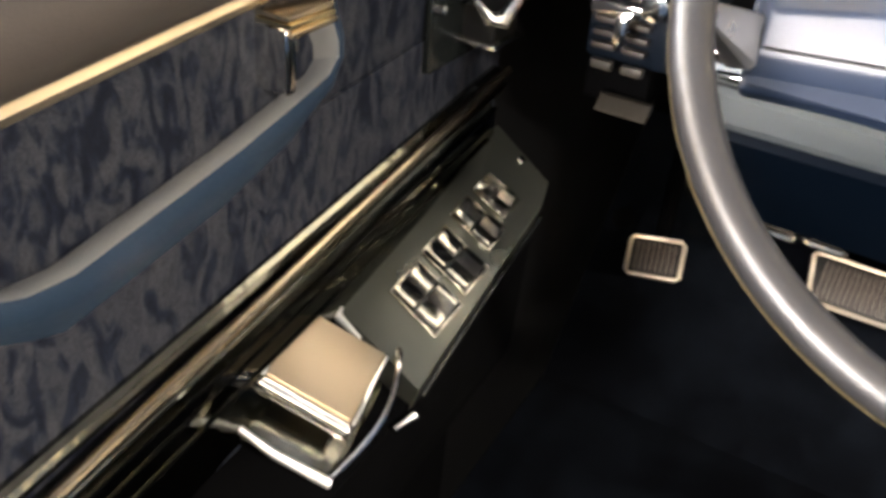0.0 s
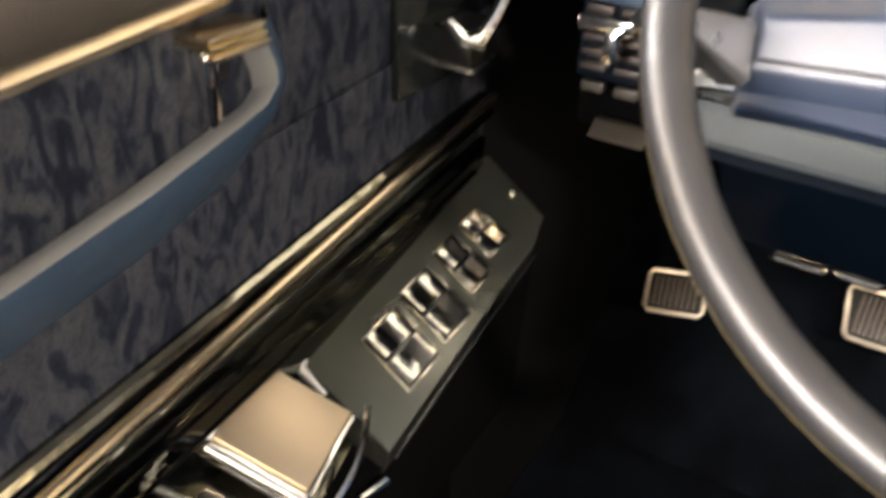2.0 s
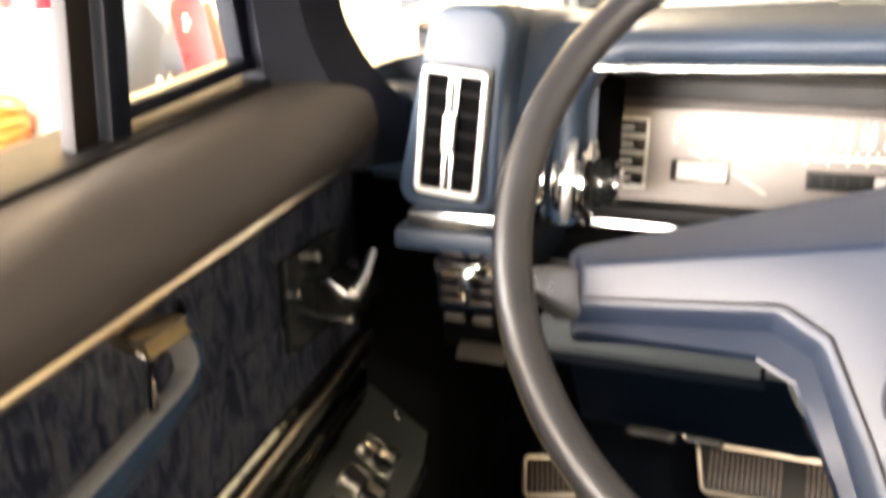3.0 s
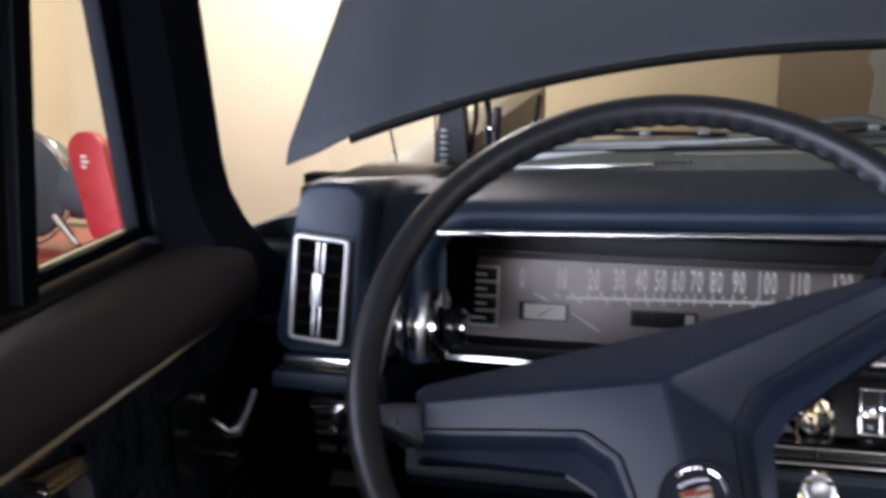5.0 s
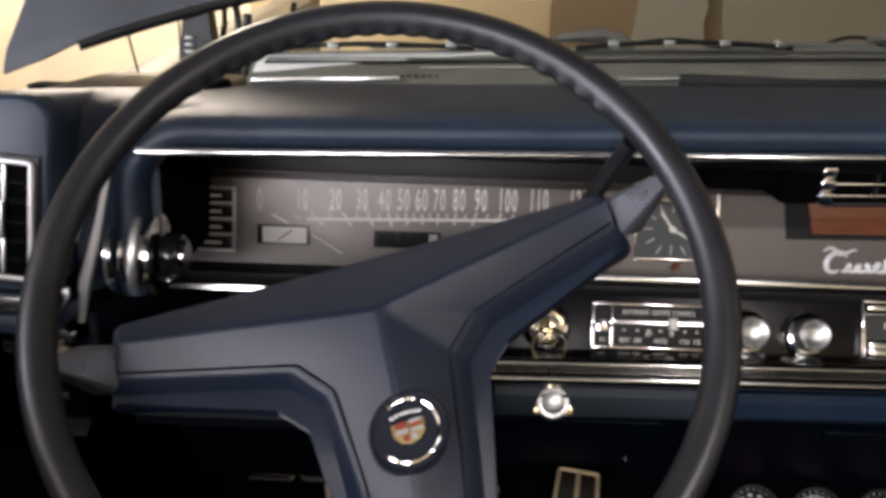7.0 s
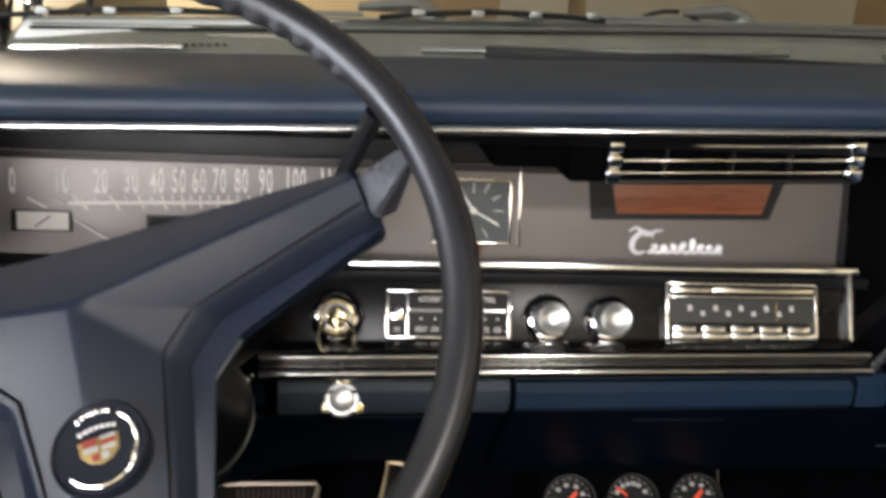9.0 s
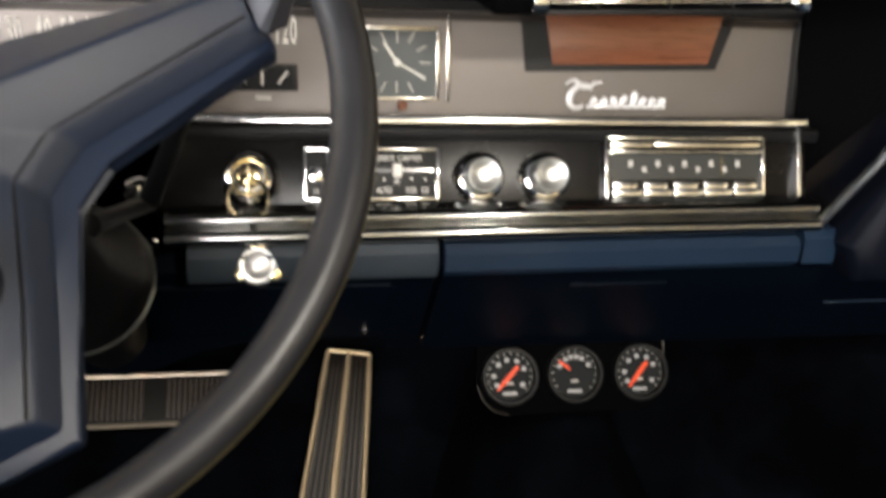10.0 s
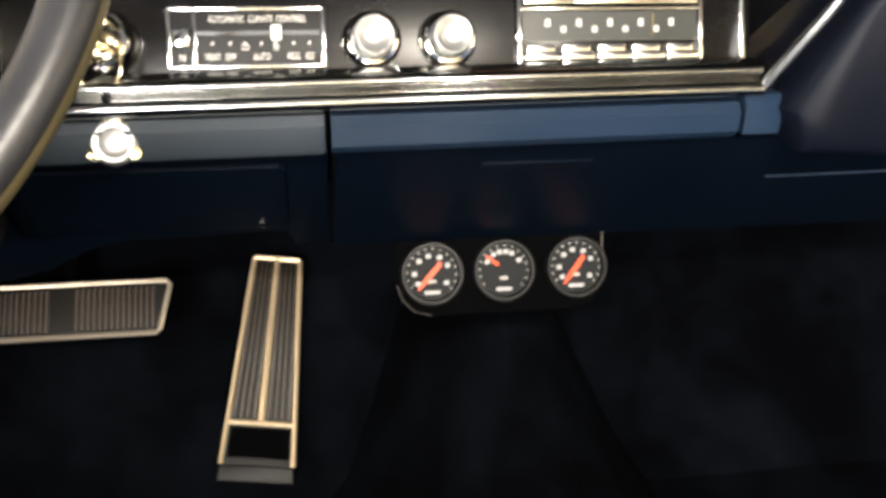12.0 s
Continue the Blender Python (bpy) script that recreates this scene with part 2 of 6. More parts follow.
def brocade_material():
    """Navy cloth with a woven figure: grey-violet scrolls over upright dark leaf shapes."""
    m = bpy.data.materials.new("figured_brocade")
    m.use_nodes = True
    nt = m.node_tree
    N, L = nt.nodes.new, nt.links.new
    b = nt.nodes["Principled BSDF"]
    b.inputs["Roughness"].default_value = 0.7
    b.inputs["Specular IOR Level"].default_value = 0.12
    tc = N("ShaderNodeTexCoord")

    def noise_at(scale, stretch, detail, distort):
        mp = N("ShaderNodeMapping")
        mp.inputs["Scale"].default_value = stretch
        L(tc.outputs["Object"], mp.inputs["Vector"])
        n = N("ShaderNodeTexNoise")
        n.inputs["Scale"].default_value = scale
        n.inputs["Detail"].default_value = detail
        n.inputs["Distortion"].default_value = distort
        L(mp.outputs[0], n.inputs["Vector"])
        return n

    def ramp(src, stops):
        r = N("ShaderNodeValToRGB")
        e = r.color_ramp.elements
        e[0].position, e[0].color = stops[0][0], (*stops[0][1], 1)
        e[1].position, e[1].color = stops[-1][0], (*stops[-1][1], 1)
        for p, c in stops[1:-1]:
            e.new(p).color = (*c, 1)
        L(src, r.inputs[0])
        return r

    leaf = noise_at(90, (1, 1, 0.42), 2.5, 1.3)
    scroll = noise_at(130, (1, 1, 0.8), 3, 2.6)
    weave = noise_at(1100, (1, 1, 1), 1, 0)
    big = ramp(leaf.outputs["Fac"], ((0.36, (0.0035, 0.0045, 0.009)), (0.45, (0.007, 0.009, 0.016)), (0.50, (0.016, 0.0175, 0.023)), (0.66, (0.025, 0.026, 0.031))))
    fine = ramp(scroll.outputs["Fac"], ((0.38, (0.42, 0.42, 0.5)), (0.5, (1.0, 1.0, 1.0)), (0.62, (0.55, 0.55, 0.62))))
    mx = N("ShaderNodeMix")
    mx.data_type, mx.blend_type = "RGBA", "MULTIPLY"
    mx.inputs["Factor"].default_value = 0.8
    L(big.outputs[0], mx.inputs["A"])
    L(fine.outputs[0], mx.inputs["B"])
    mx2 = N("ShaderNodeMix")
    mx2.data_type, mx2.blend_type = "RGBA", "OVERLAY"
    mx2.inputs["Factor"].default_value = 0.35
    L(mx.outputs["Result"], mx2.inputs["A"])
    L(weave.outputs["Fac"], mx2.inputs["B"])
    L(mx2.outputs["Result"], b.inputs["Base Color"])
    bp = N("ShaderNodeBump")
    bp.inputs["Strength"].default_value = 0.3
    bp.inputs["Distance"].default_value = 0.0015
    L(leaf.outputs["Fac"], bp.inputs["Height"])
    L(bp.outputs[0], b.inputs["Normal"])
    return m


BROCADE = brocade_material()


def carpet_material():
    """Cut-pile carpet: navy kept near black for the footwell's shade, with random lighter patches and tufts."""
    m = bpy.data.materials.new("navy_carpet")
    m.use_nodes = True
    nt = m.node_tree
    N, L = nt.nodes.new, nt.links.new
    b = nt.nodes["Principled BSDF"]
    b.inputs["Roughness"].default_value = 0.95
    b.inputs["Specular IOR Level"].default_value = 0.03
    tc = N("ShaderNodeTexCoord")
    patch, tuft = N("ShaderNodeTexNoise"), N("ShaderNodeTexNoise")
    for n, scale, detail in ((patch, 5.5, 8), (tuft, 420, 2)):
        n.inputs["Scale"].default_value, n.inputs["Detail"].default_value = scale, detail
        n.inputs["Roughness"].default_value = 0.72
        L(tc.outputs["Object"], n.inputs["Vector"])
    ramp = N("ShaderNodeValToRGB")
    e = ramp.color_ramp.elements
    # Footwell shade put into the base: both tones far below plain navy
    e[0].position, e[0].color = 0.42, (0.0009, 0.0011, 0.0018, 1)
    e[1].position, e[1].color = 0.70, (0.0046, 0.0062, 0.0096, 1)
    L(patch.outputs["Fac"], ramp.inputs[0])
    mx = N("ShaderNodeMix")
    mx.data_type, mx.blend_type = "RGBA", "OVERLAY"
    mx.inputs["Factor"].default_value = 0.7
    L(ramp.outputs[0], mx.inputs["A"])
    L(tuft.outputs["Fac"], mx.inputs["B"])
    L(mx.outputs["Result"], b.inputs["Base Color"])
    bp = N("ShaderNodeBump")
    bp.inputs["Strength"].default_value = 1.0
    bp.inputs["Distance"].default_value = 0.003
    L(tuft.outputs["Fac"], bp.inputs["Height"])
    L(bp.outputs[0], b.inputs["Normal"])
    return m


CARPET = carpet_material()


# ---- mesh helpers ----
def thing(name, base, label, category, group="", kind=""):
    ob = new(name)
    ob.empty_display_size = 0.05
    ob.matrix_basis = Matrix.Translation(base)
    return tagged(ob, label, category, group, kind)


def finish(name, bm, mat, m=None, flat=False, angle=35):
    if m is not None:
        bm.transform(m)
    bmesh.ops.recalc_face_normals(bm, faces=bm.faces)
    me = bpy.data.meshes.new(name)
    bm.to_mesh(me)
    bm.free()
    if not flat:
        me.shade_smooth()
        me.set_sharp_from_angle(angle=radians(angle))
    me.materials.append(mat)
    return new(name, me)


def part(name, bm, mat, parent, label="", m=None, flat=False, angle=35):
    ob = finish(name, bm, mat, m, flat, angle)
    ob.parent = parent
    if parent.parent is None:
        ob.matrix_parent_inverse = parent.matrix_basis.inverted()
    if label:
        ob["label"] = label
    return ob


def solo(name, bm, mat, label="", category="", kind="", m=None, flat=False, group="", angle=35):
    return tagged(finish(name, bm, mat, m, flat, angle), label, category, group, kind)


def box(lo, hi, bevel=0.0, seg=2, bm=None):
    b2 = bmesh.new()
    bmesh.ops.create_cube(b2, size=1)
    for v in b2.verts:
        v.co = Vector([lo[k] + (v.co[k] + 0.5) * (hi[k] - lo[k]) for k in range(3)])
    if bevel:
        bmesh.ops.bevel(b2, geom=b2.edges[:], offset=bevel, segments=seg, profile=0.6, affect="EDGES")
    return merge(bm, b2)


def merge(bm, other):
    if bm is None:
        return other
    me = bpy.data.meshes.new("tmp")
    other.to_mesh(me)
    other.free()
    bm.from_mesh(me)
    bpy.data.meshes.remove(me)
    return bm


def prism(outline, z0, z1, bevel=0.0, seg=2, m=None, bm=None):
    """An outline of (x, y) raised from z0 to z1."""
    b2 = bmesh.new()
    low = [b2.verts.new((x, y, z0)) for x, y in outline]
    top = [b2.verts.new((x, y, z1)) for x, y in outline]
    n = len(outline)
    b2.faces.new(low[::-1])
    cap = b2.faces.new(top)
    for k in range(n):
        b2.faces.new((low[k], low[(k + 1) % n], top[(k + 1) % n], top[k]))
    if bevel:
        bmesh.ops.bevel(b2, geom=list(cap.edges), offset=bevel, segments=seg, profile=0.6, affect="EDGES")
    if m is not None:
        b2.transform(m)
    return merge(bm, b2)


ALONG_X = Matrix(((0, 0, 1, 0), (1, 0, 0, 0), (0, 1, 0, 0), (0, 0, 0, 1)))  # (y, z) outline, raised along x
ALONG_Y = Matrix(((1, 0, 0, 0), (0, 0, 1, 0), (0, 1, 0, 0), (0, 0, 0, 1)))  # (x, z) outline, raised along y


def extrude_x(outline, x0, x1, bevel=0.0, seg=2, bm=None):
    return prism(outline, x0, x1, bevel, seg, ALONG_X, bm)


def extrude_y(outline, y0, y1, bevel=0.0, seg=2, bm=None):
    return prism(outline, y0, y1, bevel, seg, ALONG_Y, bm)


def tube(points, radius, seg=10, closed=False, bm=None, caps=True):
    """A round bar along points; radius may be a number or one for each point."""
    b2 = bmesh.new()
    pts = [Vector(p) for p in points]
    n = len(pts)
    rings = []
    side = None
    for k, p in enumerate(pts):
        a = pts[k - 1] if (k or closed) else p
        b = pts[(k + 1) % n] if (k < n - 1 or closed) else p
        d = (b - a).normalized()
        if side is None:
            side = d.orthogonal().normalized()
        side = (side - d * side.dot(d)).normalized()
        up = d.cross(side)
        r = radius if not hasattr(radius, "__len__") else radius[k]
        rings.append([b2.verts.new(p + r * (math.cos(2 * math.pi * j / seg) * side + math.sin(2 * math.pi * j / seg) * up)) for j in range(seg)])
    for k in range(n if closed else n - 1):
        r0, r1 = rings[k], rings[(k + 1) % n]
        for j in range(seg):
            b2.faces.new((r0[j], r0[(j + 1) % seg], r1[(j + 1) % seg], r1[j]))
    if caps and not closed:
        b2.faces.new(rings[0][::-1])
        b2.faces.new(rings[-1])
    return merge(bm, b2)


def lathe(profile, m=None, seg=32, bm=None):
    """A profile of (radius, height) turned about z."""
    b2 = bmesh.new()
    rings = []
    for r, h in profile:
        if r < 1e-6:
            rings.append([b2.verts.new((0, 0, h))])
        else:
            rings.append([b2.verts.new((r * math.cos(2 * math.pi * j / seg), r * math.sin(2 * math.pi * j / seg), h)) for j in range(seg)])
    for r0, r1 in zip(rings, rings[1:]):
        for j in range(seg):
            k = (j + 1) % seg
            if len(r0) == 1 and len(r1) == 1:
                continue
            if len(r0) == 1:
                b2.faces.new((r0[0], r1[j], r1[k]))
            elif len(r1) == 1:
                b2.faces.new((r0[j], r1[0], r0[k]))
            else:
                b2.faces.new((r0[j], r1[j], r1[k], r0[k]))
    if m is not None:
        b2.transform(m)
    return merge(bm, b2)


def sheet(rows, thick=0.0, bm=None):
    """A smooth skin through rows of points, thickened downwards along its normals."""
    b2 = bmesh.new()
    grid = [[b2.verts.new(p) for p in row] for row in rows]
    for r0, r1 in zip(grid, grid[1:]):
        for j in range(len(r0) - 1):
            b2.faces.new((r0[j], r0[j + 1], r1[j + 1], r1[j]))
    if thick:
        bmesh.ops.recalc_face_normals(b2, faces=b2.faces)
        bmesh.ops.solidify(b2, geom=b2.faces[:], thickness=thick)
    return merge(bm, b2)


def frame_bar(x0, z0, x1, z1, w, y0, y1, bevel=0.001):
    """A rectangular frame in the x-z plane, w wide, from y0 to y1."""
    bm = box((x0, y0, z0), (x1, y1, z0 + w), bevel)
    box((x0, y0, z1 - w), (x1, y1, z1), bevel, bm=bm)
    box((x0, y0, z0 + w), (x0 + w, y1, z1 - w), bevel, bm=bm)
    return box((x1 - w, y0, z0 + w), (x1, y1, z1 - w), bevel, bm=bm)


def lettering(text, size, m, thick=0.0004, stretch=1.0, bold=0.0):
    c = bpy.data.curves.new("text", "FONT")
    c.body, c.size, c.extrude, c.align_x, c.align_y = text, size, thick, "CENTER", "CENTER"
    c.offset = bold
    ob = bpy.data.objects.new("text", c)
    me = bpy.data.meshes.new_from_object(ob)
    bm = bmesh.new()
    bm.from_mesh(me)
    bpy.data.objects.remove(ob)
    bpy.data.meshes.remove(me)
    bmesh.ops.remove_doubles(bm, verts=bm.verts[:], dist=1e-6)
    bm.transform(m @ Matrix.Diagonal((stretch, 1, 1, 1)))
    return bm


def facing(x, y, z, lean=0.0):
    """The pose of flat work that faces the driver (towards -y), its top leant forward by so many degrees."""
    return pose(x, y, z, 90 - lean, 0, 0)

# ---- garage ----
def garage():
    solo("floor", box((-3.2, -4.2, -0.1), (3.4, 3.3, 0)), CONCRETE, "grey stained concrete garage floor", "floor", "structure")
    solo("wall_front", box((-3.2, 3.1, 0), (3.4, 3.25, 2.7)), WALL, "cream painted garage wall behind the raised hood", "wall", "structure")
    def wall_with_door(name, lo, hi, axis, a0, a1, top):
        """A wall with one gap, added for a fill lamp, from a0 to a1 along the axis (0: x, 1: y)."""
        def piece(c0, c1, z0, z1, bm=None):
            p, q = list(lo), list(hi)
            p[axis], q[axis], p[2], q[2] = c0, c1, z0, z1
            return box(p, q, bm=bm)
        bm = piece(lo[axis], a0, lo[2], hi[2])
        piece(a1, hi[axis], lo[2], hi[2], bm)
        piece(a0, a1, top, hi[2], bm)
        solo(name, bm, WALL, "cream painted garage wall with a gap added for a fill lamp", "wall", "structure")

    # Wall gaps made up to hold the fill lamps
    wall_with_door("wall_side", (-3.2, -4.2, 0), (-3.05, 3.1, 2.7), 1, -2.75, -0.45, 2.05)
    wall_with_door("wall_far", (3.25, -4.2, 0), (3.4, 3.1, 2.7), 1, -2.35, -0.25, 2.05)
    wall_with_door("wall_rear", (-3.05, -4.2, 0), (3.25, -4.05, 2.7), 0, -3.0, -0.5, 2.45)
    solo("ceiling", box((-3.2, -4.2, 2.7), (3.4, 3.25, 2.8)), CEIL, "off-white garage ceiling", "ceiling", "structure")
    board = thing("wall_board", (0.5, 3.08, 0.0), "pale boards on the cream wall, with brown panels for hood shadow", "boards")
    # Two brown steps put the hood's shadow into the wall's colour
    part("hood_shadow_panel", box((-1.15, 3.085, 0.02), (0.012, 3.098, 1.9), 0.002), HOOD_SHADOW_WALL, board, "wall panel coloured for the hood's shadow")
    part("shaded_brown_panel", box((0.015, 3.06, 0.02), (2.4, 3.095, 1.9), 0.004), BENCH_AND_SHADE_BROWN, board, "brown board, darkened for the hood's shadow")
    jag = random.Random(4)
    torn = [(0.325 + jag.uniform(-0.018, 0.018), 0.02 + 0.047 * k) for k in range(41)] + [(0.60 + jag.uniform(-0.02, 0.02), 1.9 - 0.047 * k) for k in range(41)]
    part("pale_panel", extrude_y(torn, 3.045, 3.058), PALE_BOARD, board, "pale board with a rough edge")
    torn = [(0.672 + jag.uniform(-0.014, 0.014), 0.02 + 0.047 * k) for k in range(41)] + [(1.75, 1.9), (1.75, 0.02)]
    part("pale_panel", extrude_y(torn, 3.047, 3.058), PALE_BOARD, board, "pale stained board")

    # Unseen lamp body, added so its shade keeps the bulb off the ceiling
    lamp = thing("bulb_light_blocker", (-1.45, 2.4, 2.7), "unseen hanging lamp, its shade added to block ceiling light", "lamp")
    part("cord", tube([(-1.45, 2.4, 2.7), (-1.45, 2.4, 2.34)], 0.004, 8), BLACK, lamp)
    part("shade", lathe([(0.02, 0.20), (0.05, 0.19), (0.22, 0.06), (0.23, 0.05), (0.215, 0.056), (0.048, 0.182), (0.02, 0.19)], pose(-1.45, 2.4, 2.15), 32), PALE_BOARD, lamp, "shade added to keep light off the ceiling")


garage()


# ---- car body ----
def car_shell():
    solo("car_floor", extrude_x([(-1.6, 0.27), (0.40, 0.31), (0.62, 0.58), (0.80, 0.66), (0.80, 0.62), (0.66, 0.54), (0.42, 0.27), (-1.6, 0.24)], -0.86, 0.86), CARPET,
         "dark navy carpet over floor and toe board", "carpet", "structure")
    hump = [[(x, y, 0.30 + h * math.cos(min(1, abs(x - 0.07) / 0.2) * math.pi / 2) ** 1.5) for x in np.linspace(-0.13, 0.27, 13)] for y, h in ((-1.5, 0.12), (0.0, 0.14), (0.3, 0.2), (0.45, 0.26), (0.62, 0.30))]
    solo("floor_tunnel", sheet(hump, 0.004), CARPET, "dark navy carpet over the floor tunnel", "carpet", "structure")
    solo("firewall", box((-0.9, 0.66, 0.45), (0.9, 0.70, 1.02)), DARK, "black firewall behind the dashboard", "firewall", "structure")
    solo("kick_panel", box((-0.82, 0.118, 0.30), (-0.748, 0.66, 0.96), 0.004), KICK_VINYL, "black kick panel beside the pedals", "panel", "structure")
    solo("body_side", box((0.80, -1.6, 0.25), (0.86, 0.6, 1.0), 0.01), NAVY, "navy passenger door trim", "panel", "structure")
    # Unseen roof blocks overhead light; its rear stops short for the fill lamp
    solo("roof", box((-0.76, -1.05, 1.36), (0.76, 0.085, 1.40), 0.015), HEADLINER, "unseen roof with grey headliner, cut short for rear light", "roof", "structure")
    solo("seat_back_wall", box((-0.86, -1.62, 0.25), (0.86, -1.5, 1.0), 0.03), NAVY, "navy seat back behind the camera, blocks low rear light", "seat", "structure")

    # Unseen rails added to keep side light off the steering wheel
    for k in (-1, 1):
        solo("roof_rail_blocker", box((min(k * 0.70, k * 0.84), -1.05, 1.285), (max(k * 0.70, k * 0.84), 0.085, 1.36), 0.012), PILLAR, "unseen roof rail added to block side light", "roof rail", "structure")
    dome = thing("dome_lamp", (0.12, -0.66, 1.36), "lit dome lamp in the headliner", "lamp")
    part("bezel", merge(merge(box((0.03, -0.73, 1.345), (0.21, -0.72, 1.362), 0.002), box((0.03, -0.60, 1.345), (0.21, -0.59, 1.362), 0.002)), merge(box((0.02, -0.73, 1.345), (0.03, -0.59, 1.362), 0.002), box((0.21, -0.73, 1.345), (0.22, -0.59, 1.362), 0.002))), CHROME, dome)
    part("reflector", box((0.03, -0.72, 1.352), (0.21, -0.60, 1.360)), WHITE_PAINT, dome, "white reflector")


car_shell()


def pillars():
    # windscreen pillar, leaning back
    foot = [(-0.790, 0.066, 0.0), (-0.768, 0.060, 0.0), (-0.745, 0.080, 0.6), (-0.735, 0.120, 1.0), (-0.758, 0.165, 0.5), (-0.815, 0.15, 0.0)]
    rows = []
    for k in (0.0, 0.1, 0.15, 0.19, 0.24, 0.30, 0.40, 0.6, 0.8, 1.0):
        flare = 0.045 * max(0.0, 1 - (k - 0.1) / 0.2) ** 2 if k > 0.1 else 0.045
        rows.append([(x - 0.020 * k + flare * w, y - 0.045 * k, 0.97 + 0.42 * k) for x, y, w in foot + foot[:1]])
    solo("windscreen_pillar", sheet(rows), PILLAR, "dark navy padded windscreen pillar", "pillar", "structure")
    win = thing("vent_window", (-0.79, 0.0, 1.0), "small triangular vent window in a black frame", "window", kind="structure")
    part("window_sill", extrude_x([(-1.2, 0.90), (0.10, 1.0), (0.10, 1.040), (-1.2, 0.936)], -0.83, -0.768, 0.004), BLACK, win)
    part("divider", extrude_x([(-0.100, 1.0), (-0.083, 1.0), (-0.050, 1.36), (-0.068, 1.36)], -0.797, -0.777, 0.002), PILLAR, win, "black divider post")
    part("divider_trim", extrude_x([(-0.122, 1.0), (-0.103, 1.0), (-0.070, 1.36), (-0.086, 1.36)], -0.792, -0.783, 0.002), CHANNEL, win, "dark brown metal channel")
    part("frame", extrude_x([(-0.085, 1.030), (0.075, 1.043), (0.072, 1.052), (-0.085, 1.040)], -0.796, -0.780, 0.002), PILLAR, win)
    part("front_frame", extrude_x([(0.046, 1.045), (0.080, 1.045), (0.020, 1.36), (-0.012, 1.36)], -0.796, -0.782, 0.002), PILLAR, win)
    part("pane", extrude_x([(-0.085, 1.040), (0.050, 1.051), (-0.006, 1.36), (-0.053, 1.36)], -0.791, -0.787), GLASS, win).visible_shadow = False


pillars()


def raised_hood():
    hood = thing("raised_hood", (0, 0.7, 1.0), "dark navy hood raised on its hinges", "car hood")
    rows = []
    d = Vector((0, math.cos(radians(43)), math.sin(radians(43))))
    for s in (0, 0.01, 0.03, 0.3, 0.6, 0.9, 1.2):
        row = []
        for x in np.linspace(-0.913, 0.913, 41):
            u = 1 - (abs(x) / 0.913) ** 2.4
            p = Vector((x, 0.62 + 0.195 * u, 1.045 + 0.165 * u)) + d * s
            fold = math.exp(-((abs(x) - 0.825) / 0.03) ** 2) * 0.010
            lip = -0.012 * (1 - min(1, s / 0.03)) ** 2
            p += Vector((0, -0.68, 0.73)) * (fold + lip)
            row.append(p)
        rows.append(row)
    part("panel", sheet(rows, 0.012), PAINT, hood)
    lip = [Vector((x, 0.624 + 0.195 * (1 - (abs(x) / 0.913) ** 2.4), 1.037 + 0.165 * (1 - (abs(x) / 0.913) ** 2.4))) for x in np.linspace(-0.83, 0.83, 41)]
    part("rear_seal", tube(lip, 0.007, 8), BLACK, hood, "black rubber seal")
    hinge = part("hinge", extrude_y([(-0.722, 0.93), (-0.666, 0.93), (-0.669, 1.04), (-0.677, 1.125), (-0.709, 1.125), (-0.719, 1.04)], 0.72, 0.76, 0.004), BLACK, hood, "black hood hinge")
    for k in range(9):
        part("hinge_rib", box((-0.708, 0.715, 1.008 + 0.009 * k), (-0.697, 0.722, 1.012 + 0.009 * k), 0.001), DARK_METAL, hinge)
    for pts, r in (([(-0.668, 0.74, 1.05), (-0.662, 0.75, 1.10), (-0.664, 0.76, 1.135)], 0.004), ([(-0.645, 0.74, 1.06), (-0.642, 0.745, 1.10), (-0.650, 0.76, 1.145)], 0.005), ([(-0.779, 0.74, 1.02), (-0.796, 0.74, 1.10)], 0.0018), ([(-0.72, 0.735, 1.04), (-0.722, 0.74, 1.12)], 0.0015)):
        part("hinge_link", tube(pts, r, 8), BLACK, hinge)
    part("hinge_rod", tube([(-0.635, 0.73, 0.95), (-0.628, 0.74, 1.115)], 0.006), BLACK, hinge)
    part("hinge_spring", lathe([(0.003, -0.003), (0.004, 0), (0.003, 0.003), (0, 0.004)], pose(-0.636, 0.73, 1.085, 90), 14), CHROME, hinge)
    part("hinge_rod", tube([(-0.60, 0.78, 0.97), (-0.575, 0.80, 1.13)], 0.004), BLACK, hinge)
    part("hinge", box((0.670, 0.72, 0.93), (0.715, 0.76, 1.10), 0.006), BLACK, hood, "black hood hinge")


raised_hood()


